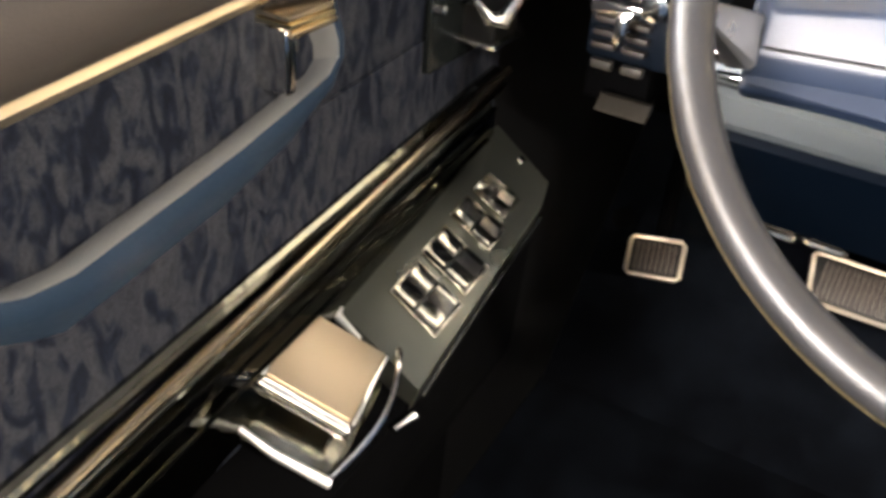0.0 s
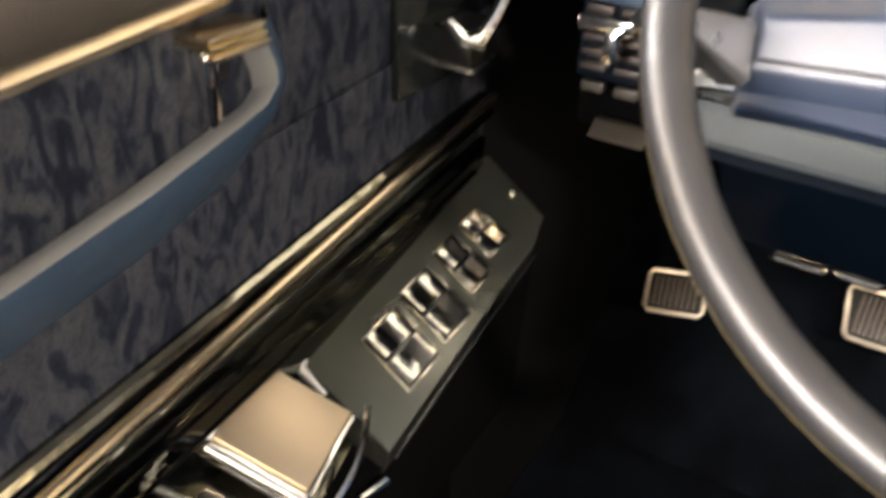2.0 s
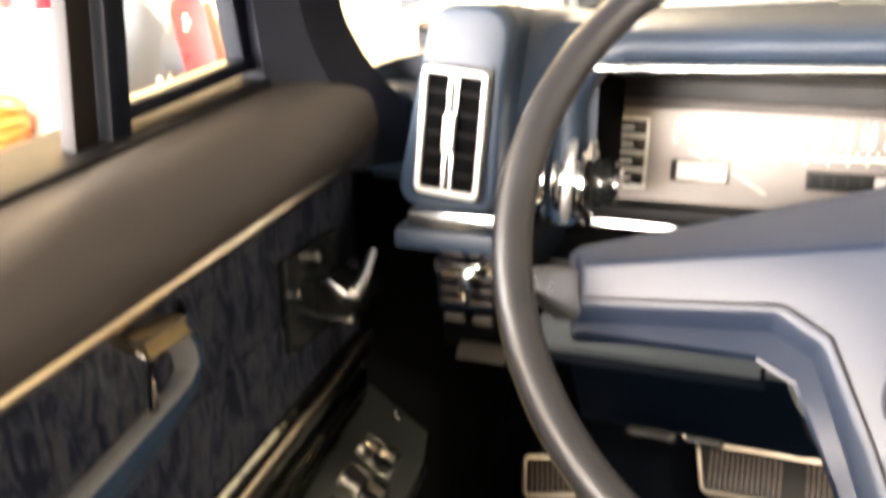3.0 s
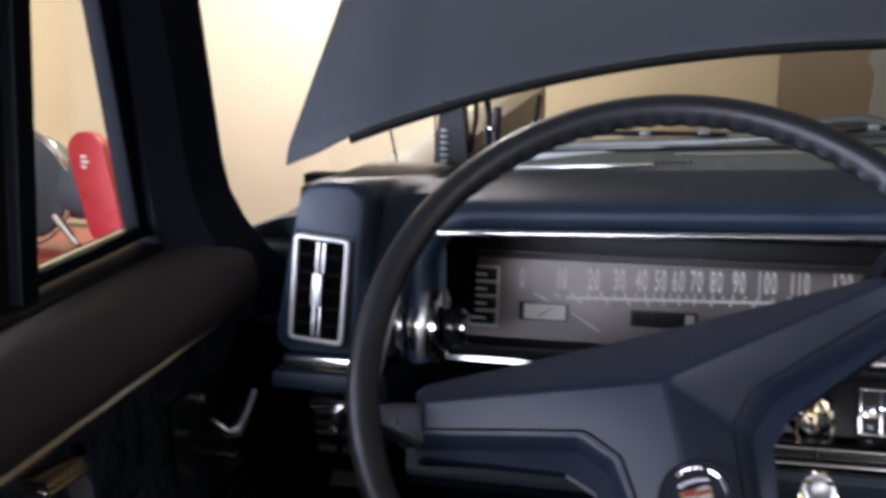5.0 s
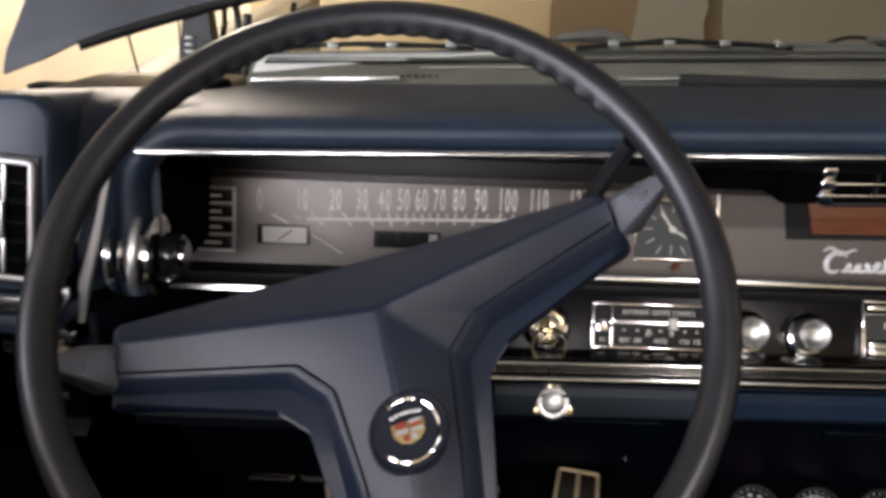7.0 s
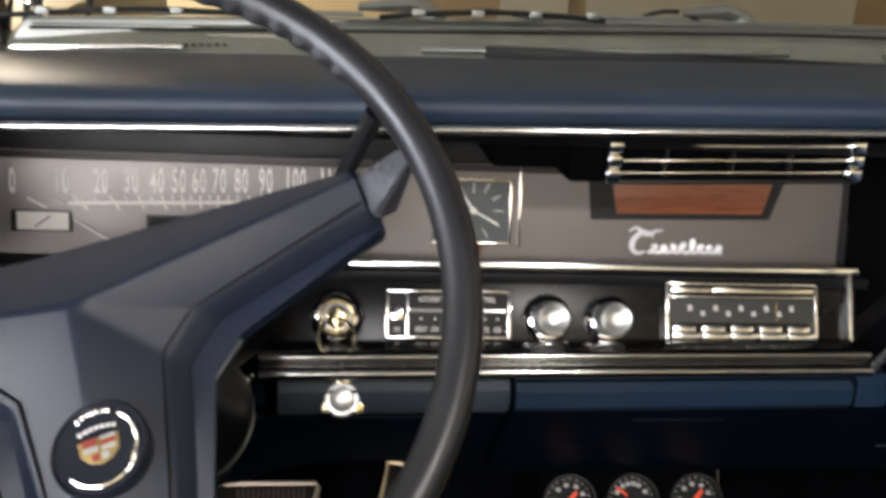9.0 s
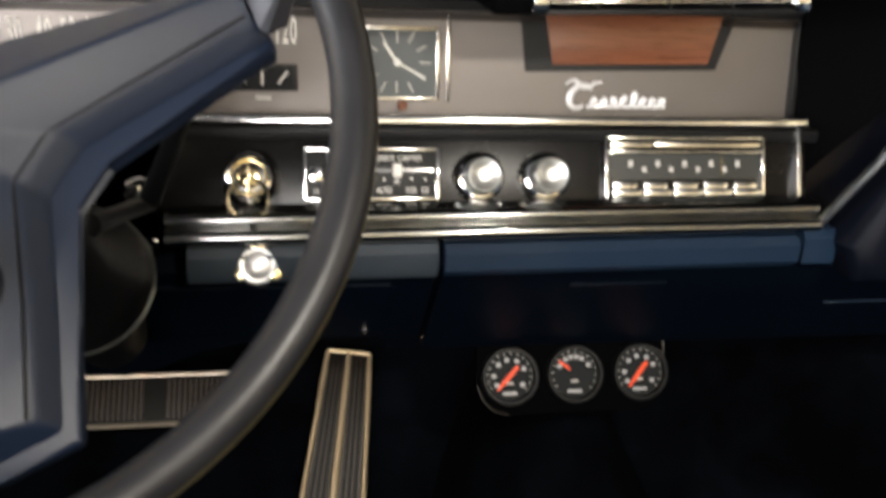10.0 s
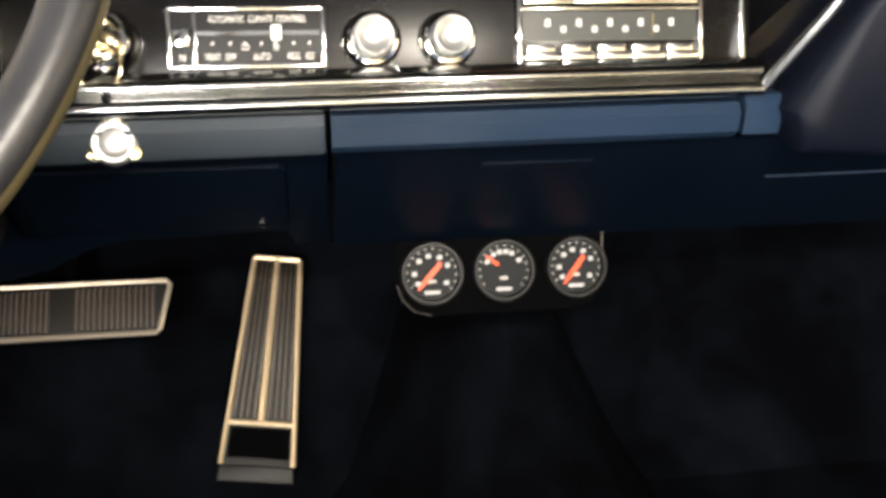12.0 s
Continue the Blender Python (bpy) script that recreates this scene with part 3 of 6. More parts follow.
def front_end():
    wing = extrude_y([(-0.99, 0.5), (-0.99, 0.82), (-0.96, 0.90), (-0.91, 0.955), (-0.86, 0.985), (-0.80, 0.995), (-0.76, 0.985), (-0.76, 0.5)], 0.45, 2.3, 0.01)
    for v in wing.verts:
        v.co.z += 0.070 * (v.co.y - 0.45)
    solo("fender", wing, FENDER_PAINT, "dark navy front fender, browned for the wall's reflection", "fender", "structure")
    solo("fender_far", extrude_y([(0.99, 0.5), (0.99, 0.93), (0.95, 0.995), (0.86, 1.0), (0.76, 0.985), (0.76, 0.5)], 0.45, 2.3, 0.01), FENDER_PAINT, "dark navy front fender, browned for the wall's reflection", "fender", "structure")
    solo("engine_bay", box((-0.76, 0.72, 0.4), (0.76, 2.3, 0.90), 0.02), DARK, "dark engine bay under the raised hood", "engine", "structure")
    crown = lambda x: 1.106 + 0.028 * x - 0.02 * x * x
    steps = ((0.403, -0.030), (0.408, -0.020), (0.420, -0.011), (0.445, -0.003), (0.47, 0.0), (0.50, -0.010), (0.54, -0.06), (0.56, -0.10))
    rows = [[(x, y, crown(x) + dz) for x in np.linspace(-0.555, 0.76, 41)] for y, dz in steps]
    solo("cowl", sheet(rows, 0.005), OLIVE, "dull olive cowl panel below the windscreen", "cowl", "structure")
    # Tapering wedge paints the bright reflection onto the cowl
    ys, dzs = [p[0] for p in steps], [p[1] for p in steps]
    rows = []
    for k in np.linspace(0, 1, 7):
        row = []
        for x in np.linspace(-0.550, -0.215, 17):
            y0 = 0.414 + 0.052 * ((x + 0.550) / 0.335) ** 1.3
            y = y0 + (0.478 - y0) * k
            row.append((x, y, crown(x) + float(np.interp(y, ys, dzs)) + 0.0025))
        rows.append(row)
    solo("cowl", sheet(rows, 0.002), COWL_SHEEN, "cowl wedge coloured pale for its glossy reflection", "cowl", "structure")
    # Thin bars added as the cowl's dark and highlight streaks
    for y, dz, r, mat, x0, x1 in ((0.426, -0.0065, 0.0016, BLACK, -0.54, 0.6), (0.434, -0.0035, 0.0012, DARK_METAL, -0.54, 0.5), (0.416, -0.0115, 0.0016, CHROME, -0.38, -0.25), (0.460, 0.002, 0.0020, DARK_METAL, -0.25, 0.55)):
        solo("cowl_streak", tube([(x, y, crown(x) + dz + 0.002 * math.sin(7 * x)) for x in np.linspace(x0, x1, 25)], r, 8), mat, "thin bar drawn as a streak on the cowl", "trim", "structure")
    for x0, x1 in ((-0.55, -0.40), (-0.18, 0.18), (0.28, 0.70)):
        edge = [(x, 0.405, crown(x) - 0.0225 + 0.001 * math.sin(9 * x)) for x in np.linspace(x0, x1, 15)]
        solo("windscreen_moulding", tube(edge, 0.0028, 10), CHROME if x0 < -0.5 else DARK_METAL, "chrome moulding along the windscreen base", "trim", "structure")
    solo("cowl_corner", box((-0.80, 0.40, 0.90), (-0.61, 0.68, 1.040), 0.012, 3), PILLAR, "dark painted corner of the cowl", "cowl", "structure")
    gr = thing("cowl_grille", (-0.39, 0.41, 1.07), "black slotted fresh air grille on the cowl", "grille")
    for k in range(14):
        x = -0.455 + 0.007 * k
        part("slot", box((x, 0.4055, crown(x) - 0.0205), (x + 0.003, 0.409, crown(x) - 0.0188), 0.0004), DARK, gr)
    seam = [(x, 0.452, crown(x) + 0.0015) for x in np.linspace(-0.55, 0.62, 31)]
    solo("cowl_seam", tube(seam, 0.0014, 8), DARK_METAL, "dark seam along the cowl panel", "trim", "structure")
    solo("cowl_seal", box((-0.12, 0.400, 1.066), (0.60, 0.408, 1.084), 0.003), BLACK, "black rubber seal under the windscreen", "trim", "structure")
    rows = [[(x * (1 - 0.16 * k), 0.402 * (1 - k) + (0.06 + 0.05 * (1 - (x / 0.8) ** 2)) * k, (1.076 - 0.06 * x * x) * (1 - k) + 1.376 * k) for x in np.linspace(-0.76, 0.76, 21)] for k in (0, 0.5, 1)]
    glass = solo("windscreen", sheet(rows), GLASS, "clear curved windscreen", "windscreen", "structure")
    glass.visible_shadow = False


front_end()


def wiper(x0, x1):
    z = lambda x: 1.106 + 0.028 * x - 0.02 * x * x
    w = thing("wiper", (x0, 0.47, z(x0)), "grey windscreen wiper arm with a thin black blade on the cowl", "wiper", "windscreen wipers")
    s = 1 if x1 > x0 else -1
    part("pivot", lathe([(0.014, -0.01), (0.014, 0.006), (0.009, 0.011), (0, 0.012)], pose(x0, 0.485, z(x0))), DARK_METAL, w)
    part("arm_head", tube([(x0, 0.485, z(x0) + 0.008), (x0 + 0.025 * s, 0.48, z(x0) + 0.014), (x0 + 0.075 * s, 0.47, z(x0) + 0.010)], [0.008, 0.008, 0.004], 8), DARK_METAL, w)
    part("arm", tube([(x, 0.465, z(x) + 0.006) for x in np.linspace(x0 + 0.07 * s, x1 - 0.14 * s, 9)], 0.0026, 8), DARK_METAL, w)
    part("blade", tube([(x, 0.448, z(x) + 0.004 + 0.006 * math.sin(math.pi * k / 12)) for k, x in enumerate(np.linspace(x0 + 0.16 * s, x1, 13))], 0.0026, 8), BLACK, w, "black rubber blade")
    for k in range(4):
        x = x0 + (x1 - x0) * (0.45 + 0.15 * k)
        part("clip", box((x - 0.006, 0.443, z(x) + 0.005), (x + 0.006, 0.456, z(x) + 0.012), 0.001), DARK_METAL, w)


wiper(-0.165, -0.575)
wiper(0.165, -0.22)
wiper_hose = [(-0.15 + 0.29 * k / 20, 0.50, 1.106 + 0.006 * math.sin(k * 0.5) + (0.010 * math.sin(math.pi * (k - 14) / 6) if k > 14 else 0)) for k in range(21)]
solo("washer_hose", tube(wiper_hose, 0.0022, 8), BLACK, "thin black washer hose on the cowl", "hose")


# ---- dashboard ----
FC = facing(0, 0.292, 0.95, 9)     # instrument face
FP = facing(0, 0.247, 0.875, 22)   # control panel


def on(m, lo, hi, bevel=0.0, bm=None):
    b2 = box(lo, hi, bevel)
    b2.transform(m)
    return merge(bm, b2)


def climbing(bm):
    for v in bm.verts:
        v.co.z += 0.013 * (v.co.x + 0.05)
    return bm


def rising(bm):
    for v in bm.verts:
        v.co.z += 0.026 * (v.co.x + 0.5)
    return bm


def dashboard():
    dash = thing("dashboard", (0, 0.3, 0.9), "navy padded dashboard with chrome trim and black control panel", "dashboard")
    front = [(0.135, 1.0465), (0.120, 1.0475), (0.112, 1.0495), (0.108, 1.0535), (0.107, 1.058), (0.1085, 1.063), (0.113, 1.0675), (0.121, 1.071), (0.135, 1.0732)]
    pad = front + [(0.20, 1.0742), (0.28, 1.0725), (0.37, 1.0655), (0.398, 1.052), (0.398, 1.03), (0.32, 1.012), (0.18, 1.040)]
    part("top_pad", rising(extrude_x(pad, -0.528, 0.80, 0.0)), NAVY, dash, "navy padded top")
    # the pad's front turns down beside the end pod
    bend = []
    for k in range(15):
        a = radians(min(90.0, 90.0 * k / 12))
        drop = (0.0, 0.028, 0.075)[max(0, k - 12)]
        bend.append([(-0.528 - (0.036 + z - 1.0465) * math.sin(a), y, 1.0105 + (0.036 + z - 1.0465) * math.cos(a) - drop - 0.0006 * (1 - math.sin(a))) for y, z in front])
    part("pad_return", sheet(bend), NAVY, dash, "navy padded corner", None, False, 60)
    # Navy box coloured near-black for the shade inside the recess
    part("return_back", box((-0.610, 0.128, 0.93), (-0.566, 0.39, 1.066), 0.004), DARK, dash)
    # left end with its air outlet
    def arc(cx, cz, r, a0, a1):
        return [(cx + r * math.cos(radians(a)), cz + r * math.sin(radians(a))) for a in np.linspace(a0, a1, 7)]

    pod = arc(-0.664, 0.968, 0.014, 170, 270) + arc(-0.620, 0.966, 0.012, 270, 360) + arc(-0.616, 1.071, 0.018, 0, 90) + arc(-0.633, 1.067, 0.022, 90, 170)
    body = extrude_y(pod, 0.068, 0.395)
    for v in body.verts:
        if v.co.y > 0.3 and v.co.z > 1.0:
            v.co.z -= 0.034
    part("end_pod", body, NAVY, dash, "navy padded end")
    b2 = bmesh.new()
    for y0, y1, k0, k1 in ((0.068, 0.060, 1.0, 0.975), (0.060, 0.055, 0.975, 0.93), (0.055, 0.053, 0.93, 0.86)):
        b2 = merge(b2, sheet([[(-0.637 + (x + 0.637) * k, y, 1.02 + (z - 1.02) * (k * 0.5 + 0.5)) for x, z in pod + pod[:1]] for y, k in ((y0, k0), (y1, k1))]))
    f = [b2.verts.new((-0.637 + (x + 0.637) * 0.86, 0.053, 1.02 + (z - 1.02) * 0.93)) for x, z in pod]
    b2.faces.new(f)
    bmesh.ops.remove_doubles(b2, verts=b2.verts[:], dist=1e-5)
    part("pod_face", b2, NAVY, dash, "", None, False, 50)
    rows = [[(-0.603 + 0.045 * k, 0.130 - 0.045 * (1 - k) ** 2.2, z + 0.004 * (1 - k)) for k in (0, 0.1, 0.2, 0.35, 0.5, 0.75, 1.0)] for z in (0.94, 0.99, 1.03, 1.062)]
    rows += [[(-0.603 + 0.075 * k, 0.140 - 0.045 * (1 - k) ** 2.2, 1.070 + 0.004 * (1 - k)) for k in (0, 0.1, 0.2, 0.35, 0.5, 0.75, 1.0)], [(-0.603 + 0.075 * k, 0.16, 1.0732 + 0.008 * (1 - k) ** 2) for k in (0, 0.1, 0.2, 0.35, 0.5, 0.75, 1.0)], [(-0.603 + 0.075 * k, 0.39, 1.064 - 0.013 * (1 - k)) for k in (0, 0.1, 0.2, 0.35, 0.5, 0.75, 1.0)]]
    part("pod_fillet", sheet(rows), NAVY, dash, "navy padded inner corner", None, False, 70)
    part("pod_side", box((-0.765, 0.13, 0.955), (-0.668, 0.40, 1.022), 0.014, 4), NAVY, dash)
    part("dash_corner", extrude_y([(-0.80, 0.94), (-0.80, 1.012), (-0.765, 1.024), (-0.725, 1.038), (-0.660, 1.053), (-0.660, 0.94)], 0.17, 0.398, 0.004), NAVY, dash, "navy dashboard corner by the pillar")
    part("pod_bar", box((-0.667, 0.045, 0.944), (-0.605, 0.075, 0.955), 0.003), STRIP, dash, "chrome bar")
    part("pod_lip", box((-0.676, 0.042, 0.929), (-0.605, 0.10, 0.943), 0.004), NAVY, dash)
    part("pod_lower", box((-0.668, 0.100, 0.862), (-0.600, 0.24, 0.926), 0.006), KNEE, dash)
    # recess between pad and instruments
    part("recess_roof", extrude_x([(0.15, 1.038), (0.31, 1.008), (0.33, 1.015), (0.16, 1.046)], -0.566, 0.30), BLACK, dash)
    part("recess_side", extrude_y([(-0.604, 1.05), (-0.607, 0.905), (-0.63, 0.905), (-0.63, 1.05)], 0.10, 0.34), BLACK, dash)
    part("top_strip", rising(extrude_x([(0.125, 1.0485)] + [(0.1085 + 0.0035 * math.cos(a), 1.0452 + 0.0030 * math.sin(a)) for a in np.linspace(radians(90), radians(270), 12)] + [(0.125, 1.0420)], -0.566, 0.285)), STRIP, dash, "bright chrome strip")
    part("instrument_face", on(FC, (-0.600, -0.048, -0.01), (0.205, 0.043, 0.0)), FACE, dash, "brushed grey-brown metal face")
    part("face_shade", on(FC, (-0.63, 0.043, -0.02), (0.205, 0.075, 0.004), 0.002), BLACK, dash, "black band over the instruments")
    part("face_band", on(FC, (-0.600, 0.036, 0.0), (0.20, 0.0425, 0.0015), 0.0005), BROWN_METAL, dash)
    part("lower_trim", extrude_x([(0.255, 0.899), (0.250, 0.897), (0.249, 0.893), (0.255, 0.890)], -0.595, -0.335), RAIL_CHROME, dash, "thin chrome trim")
    part("face_shelf", box((-0.60, 0.255, 0.898), (0.215, 0.30, 0.908), 0.002), BLACK, dash)
    part("face_edge", on(FC, (0.198, -0.04, 0), (0.203, 0.042, 0.008), 0.001), BLACK, dash)
    part("control_panel", on(FP, (-0.322, -0.046, -0.02), (0.205, 0.044, 0.0), 0.002), BLACK_PANEL, dash, "glossy black control panel")
    tr = bmesh.new()
    on(FP, (-0.325, 0.038, 0), (0.205, 0.044, 0.006), 0.0015, tr)
    on(FP, (0.194, -0.034, 0), (0.198, 0.040, 0.006), 0.001, tr)
    on(FP, (-0.300, -0.034, 0), (0.198, -0.031, 0.005), 0.001, tr)
    b2 = tube([(-0.322, 0.212 + 0.065, 0.905), (-0.30, 0.235, 0.842)], 0.003, 8)
    merge(tr, b2)
    part("panel_frame", tr, STRIP, dash, "chrome frame")
    part("lower_rail", climbing(extrude_x([(0.226, 0.858)] + [(0.212 + 0.007 * math.cos(a), 0.853 + 0.005 * math.sin(a)) for a in np.linspace(radians(90), radians(250), 9)] + [(0.206 + 0.008 * math.cos(a), 0.841 + 0.0065 * math.sin(a)) for a in np.linspace(radians(100), radians(270), 11)] + [(0.226, 0.834)], -0.315, 0.198)), RAIL_CHROME, dash, "stepped chrome rail")
    part("corner_trim", tube([(0.197, 0.204, 0.842), (0.213, 0.196, 0.873), (0.230, 0.190, 0.902), (0.272, 0.178, 0.985), (0.338, 0.160, 1.040), (0.342, 0.145, 1.052), (0.330, 0.132, 1.059), (0.285, 0.126, 1.058)], 0.0042, 8), STRIP, dash, "slanted chrome trim")
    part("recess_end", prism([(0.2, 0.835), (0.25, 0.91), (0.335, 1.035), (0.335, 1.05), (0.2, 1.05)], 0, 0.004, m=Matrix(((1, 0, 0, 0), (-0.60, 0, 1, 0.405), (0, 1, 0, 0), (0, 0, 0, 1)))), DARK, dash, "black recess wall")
    part("ash_tray_front", climbing(extrude_x([(0.202, 0.832), (0.196, 0.826), (0.196, 0.812), (0.202, 0.806), (0.25, 0.802), (0.25, 0.832)], -0.108, 0.183, 0.002)), ASH_BLUE, dash, "blue plastic front")
    part("lower_pad", climbing(extrude_x([(0.206, 0.832), (0.201, 0.826), (0.201, 0.812), (0.206, 0.804), (0.25, 0.802), (0.25, 0.832)], -0.300, -0.112, 0.002)), LOWER_VINYL, dash, "grey-blue vinyl pad")
    part("end_block", climbing(extrude_x([(0.206, 0.836), (0.200, 0.830), (0.200, 0.808), (0.206, 0.809), (0.25, 0.809), (0.25, 0.836)], 0.188, 0.217, 0.002)), ASH_BLUE, dash)
    part("knee_panel", extrude_x([(0.215, 0.803), (0.325, 0.675), (0.36, 0.675), (0.26, 0.803)], -0.105, 0.72, 0.003), KNEE, dash, "blue knee panel, shade in its colour")
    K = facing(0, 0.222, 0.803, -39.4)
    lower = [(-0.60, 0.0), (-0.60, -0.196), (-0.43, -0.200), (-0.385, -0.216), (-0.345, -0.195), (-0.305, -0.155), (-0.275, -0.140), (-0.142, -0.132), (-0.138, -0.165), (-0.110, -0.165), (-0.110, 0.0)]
    part("knee_panel", prism(lower, -0.02, 0.0, 0.002, m=K), KNEE, dash, "blue knee panel, shade in its colour")
    tray = part("cubby_door", prism([(-0.345, -0.022), (-0.345, -0.118), (-0.146, -0.122), (-0.141, -0.117), (-0.141, -0.027), (-0.146, -0.022)], 0.0, 0.004, 0.002, m=K), KNEE, dash, "blue tray door, shade in its colour")
    part("latch_button", lathe([(0.004, 0.004), (0.004, 0.006), (0, 0.007)], K @ pose(-0.1624, -0.112, 0), 12), CHROME, tray)
    K2 = facing(0, 0.215, 0.803, -40.7)
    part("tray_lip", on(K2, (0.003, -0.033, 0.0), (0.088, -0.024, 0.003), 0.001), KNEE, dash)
    # Same navy vinyl as the dash, shade put into a darker colour
    part("passenger_pad", extrude_y([(0.212, 0.832), (0.256, 0.905), (0.345, 1.04), (0.80, 1.045), (0.80, 0.76), (0.228, 0.80)], 0.45, 0.175, 0.022, 5), PILLAR, dash, "navy passenger pad, darkened for shade")
    part("glove_box_seam", tube([(0.1976, 0.1740, 0.7884), (0.4876, 0.1740, 0.7912)], 0.0006, 6), NAVY, dash, "thin seam line")
    return dash


dashboard()
# ---- steering wheel ----
RIM = Matrix(((0.9996, -0.0182, 0.0220, -0.3781), (0.0286, 0.6373, -0.7700, -0.0493), (0.0, 0.7703, 0.6376, 0.9995), (0, 0, 0, 1))) @ pose(0, 0, 0, 0, 0, 19.8)
HUB = Matrix(((0.9995, -0.0206, 0.0226, -0.3774), (0.0306, 0.6726, -0.7394, -0.0406), (0.0, 0.7397, 0.6729, 1.0001), (0, 0, 0, 1))) @ pose(0, 0, 0, 0, 0, 19.8)
WN = HUB.to_3x3() @ Vector((0, 0, 1))
WHEEL = HUB @ pose(0, 0, -0.046) @ Matrix(((1, 0.09, 0, -0.0027), (0, 1, 0, 0), (0, 0, 1, 0), (0, 0, 0, 1)))  # the recessed hub
WC = WHEEL.translation
WR = 0.1855


def steering_wheel():
    w = thing("steering_wheel", WC, "navy plastic steering wheel with padded three-arm centre, turned slightly", "steering wheel")
    # rim, with finger bumps under its upper half
    bm = bmesh.new()
    n, seg = 360, 14
    rings = []
    for k in range(n):
        a = 2 * math.pi * k / n
        top = max(0.0, min(1.0, (math.cos(a - radians(70)) - 0.62) / 0.1))
        bump = 0.0022 * top * abs(math.sin(a * 39))
        ring = []
        for j in range(seg):
            b = 2 * math.pi * j / seg
            r = 0.0101
            x, z = r * math.cos(b), r * 1.05 * math.sin(b)
            if x < 0 and z < 0.001:
                x -= bump * (-math.cos(b))
            ring.append(bm.verts.new(((WR + x) * math.cos(a), (WR + x) * math.sin(a), z)))
        rings.append(ring)
    for k in range(n):
        r0, r1 = rings[k], rings[(k + 1) % n]
        for j in range(seg):
            bm.faces.new((r0[j], r0[(j + 1) % seg], r1[(j + 1) % seg], r1[j]))
    part("rim", bm, RIM_MAT, w, "", RIM)
    edge = bmesh.new()
    strips = [[edge.verts.new(((WR + 0.0104 * math.cos(b)) * math.cos(a), (WR + 0.0104 * math.cos(b)) * math.sin(a), 0.0109 * math.sin(b))) for b in np.linspace(radians(-50), radians(20), 6)] for a in np.linspace(0, 2 * math.pi, 180, endpoint=False)]
    for r0, r1 in zip(strips, strips[1:] + strips[:1]):
        for q in range(5):
            edge.faces.new((r0[q], r0[q + 1], r1[q + 1], r1[q]))
    part("rim_edge", edge, RIM_EDGE, w, "yellow-brown outer edge of the rim", RIM)
    # padded centre: facets rising to ridges along the arms
    half = [(0.0, 0.0415), (0.159, 0.0405), (0.164, 0.006), (0.064, -0.022), (0.047, -0.040), (0.043, -0.095), (0.040, -0.145), (0.0, -0.148)]
    slim = {-0.040: 0.045, -0.095: 0.037, -0.145: 0.028}
    base = [(slim.get(y, x), y) for x, y in half] + [(-x, y + (0.006 if y > 0.04 else 0.0)) for x, y in half[-2:0:-1]]
    bm = bmesh.new()
    low = [bm.verts.new((x, y, -0.016)) for x, y in base]
    mid = [bm.verts.new((x, y, -0.006)) for x, y in base]
    crest_right = [(0.0, 0.0395), (0.154, 0.0385), (0.156, 0.014), (0.054, -0.0155), (0.035, -0.035), (0.028, -0.092), (0.020, -0.139), (-0.004, -0.142)]
    crest_left = [(-0.031, -0.139), (-0.034, -0.092), (-0.041, -0.036), (-0.059, -0.015), (-0.158, 0.012), (-0.155, 0.0445)]
    top = [bm.verts.new((x, y, 0.005)) for x, y in crest_right + crest_left]
    nb = len(base)
    for k in range(nb):
        q = (k + 1) % nb
        bm.faces.new((low[k], low[q], mid[q], mid[k]))
        bm.faces.new((mid[k], mid[q], top[q], top[k]))
    bm.faces.new(low[::-1])
    lipm = bmesh.new()
    lo2 = [lipm.verts.new((x * 1.012 + (0.006 if x > 0.02 and y < 0 else -0.006 if x < -0.02 and y < 0 else 0), y * 1.0 - (0.007 if y < 0.03 else -0.002), -0.018)) for x, y in base]
    hi2 = [lipm.verts.new((v.co.x, v.co.y, -0.006)) for v in lo2]
    for k in range(nb):
        q = (k + 1) % nb
        lipm.faces.new((lo2[k], lo2[q], hi2[q], hi2[k]))
    lipm.faces.new(lo2[::-1])
    lipm.faces.new(hi2)
    bmesh.ops.bevel(lipm, geom=list(lipm.edges), offset=0.0035, segments=3, profile=0.6, affect="EDGES")
    part("pad_rim", lipm, NAVY_PLASTIC, w, "navy lower edge of the pad", WHEEL, angle=60)
    peak = bm.verts.new((-0.004, -0.003, 0.030))
    rr, rl = bm.verts.new((0.153, 0.030, 0.013)), bm.verts.new((-0.153, 0.030, 0.013))
    stem = bm.verts.new((-0.006, -0.138, 0.014))
    # top index: 0 centre top, 1 right top, 2 right low, 3.. right curve, 7 bottom, then left side back up
    for tri in ((0, 1, rr, peak), (1, 2, rr), (2, 3, peak, rr), (3, 4, peak), (4, 5, stem, peak), (5, 6, stem), (6, 7, stem)):
        bm.faces.new([top[v] if isinstance(v, int) else v for v in tri])
    for tri in ((0, nb - 1, rl, peak), (nb - 1, nb - 2, rl), (nb - 2, nb - 3, nb - 4, nb - 5, stem, peak, rl), (nb - 5, nb - 6, stem), (nb - 6, 7, stem)):
        bm.faces.new([top[v] if isinstance(v, int) else v for v in tri])
    bmesh.ops.recalc_face_normals(bm, faces=bm.faces)
    bmesh.ops.bevel(bm, geom=[e for e in bm.edges], offset=0.003, segments=3, profile=0.6, affect="EDGES")
    for s, run in ((1, crest_right[2:7]), (-1, crest_left[4::-1])):
        part("seam", tube([Vector((x - 0.003 * s, y + 0.0015, 0.0062)) for x, y in run], 0.0009, 6), BLACK, w, "stitched groove", WHEEL)
    part("centre_pad", bm, NAVY_PLASTIC, w, "navy padded centre", WHEEL, angle=60)
    up = (WHEEL.to_3x3() @ Vector((0, 0, 1))).normalized()
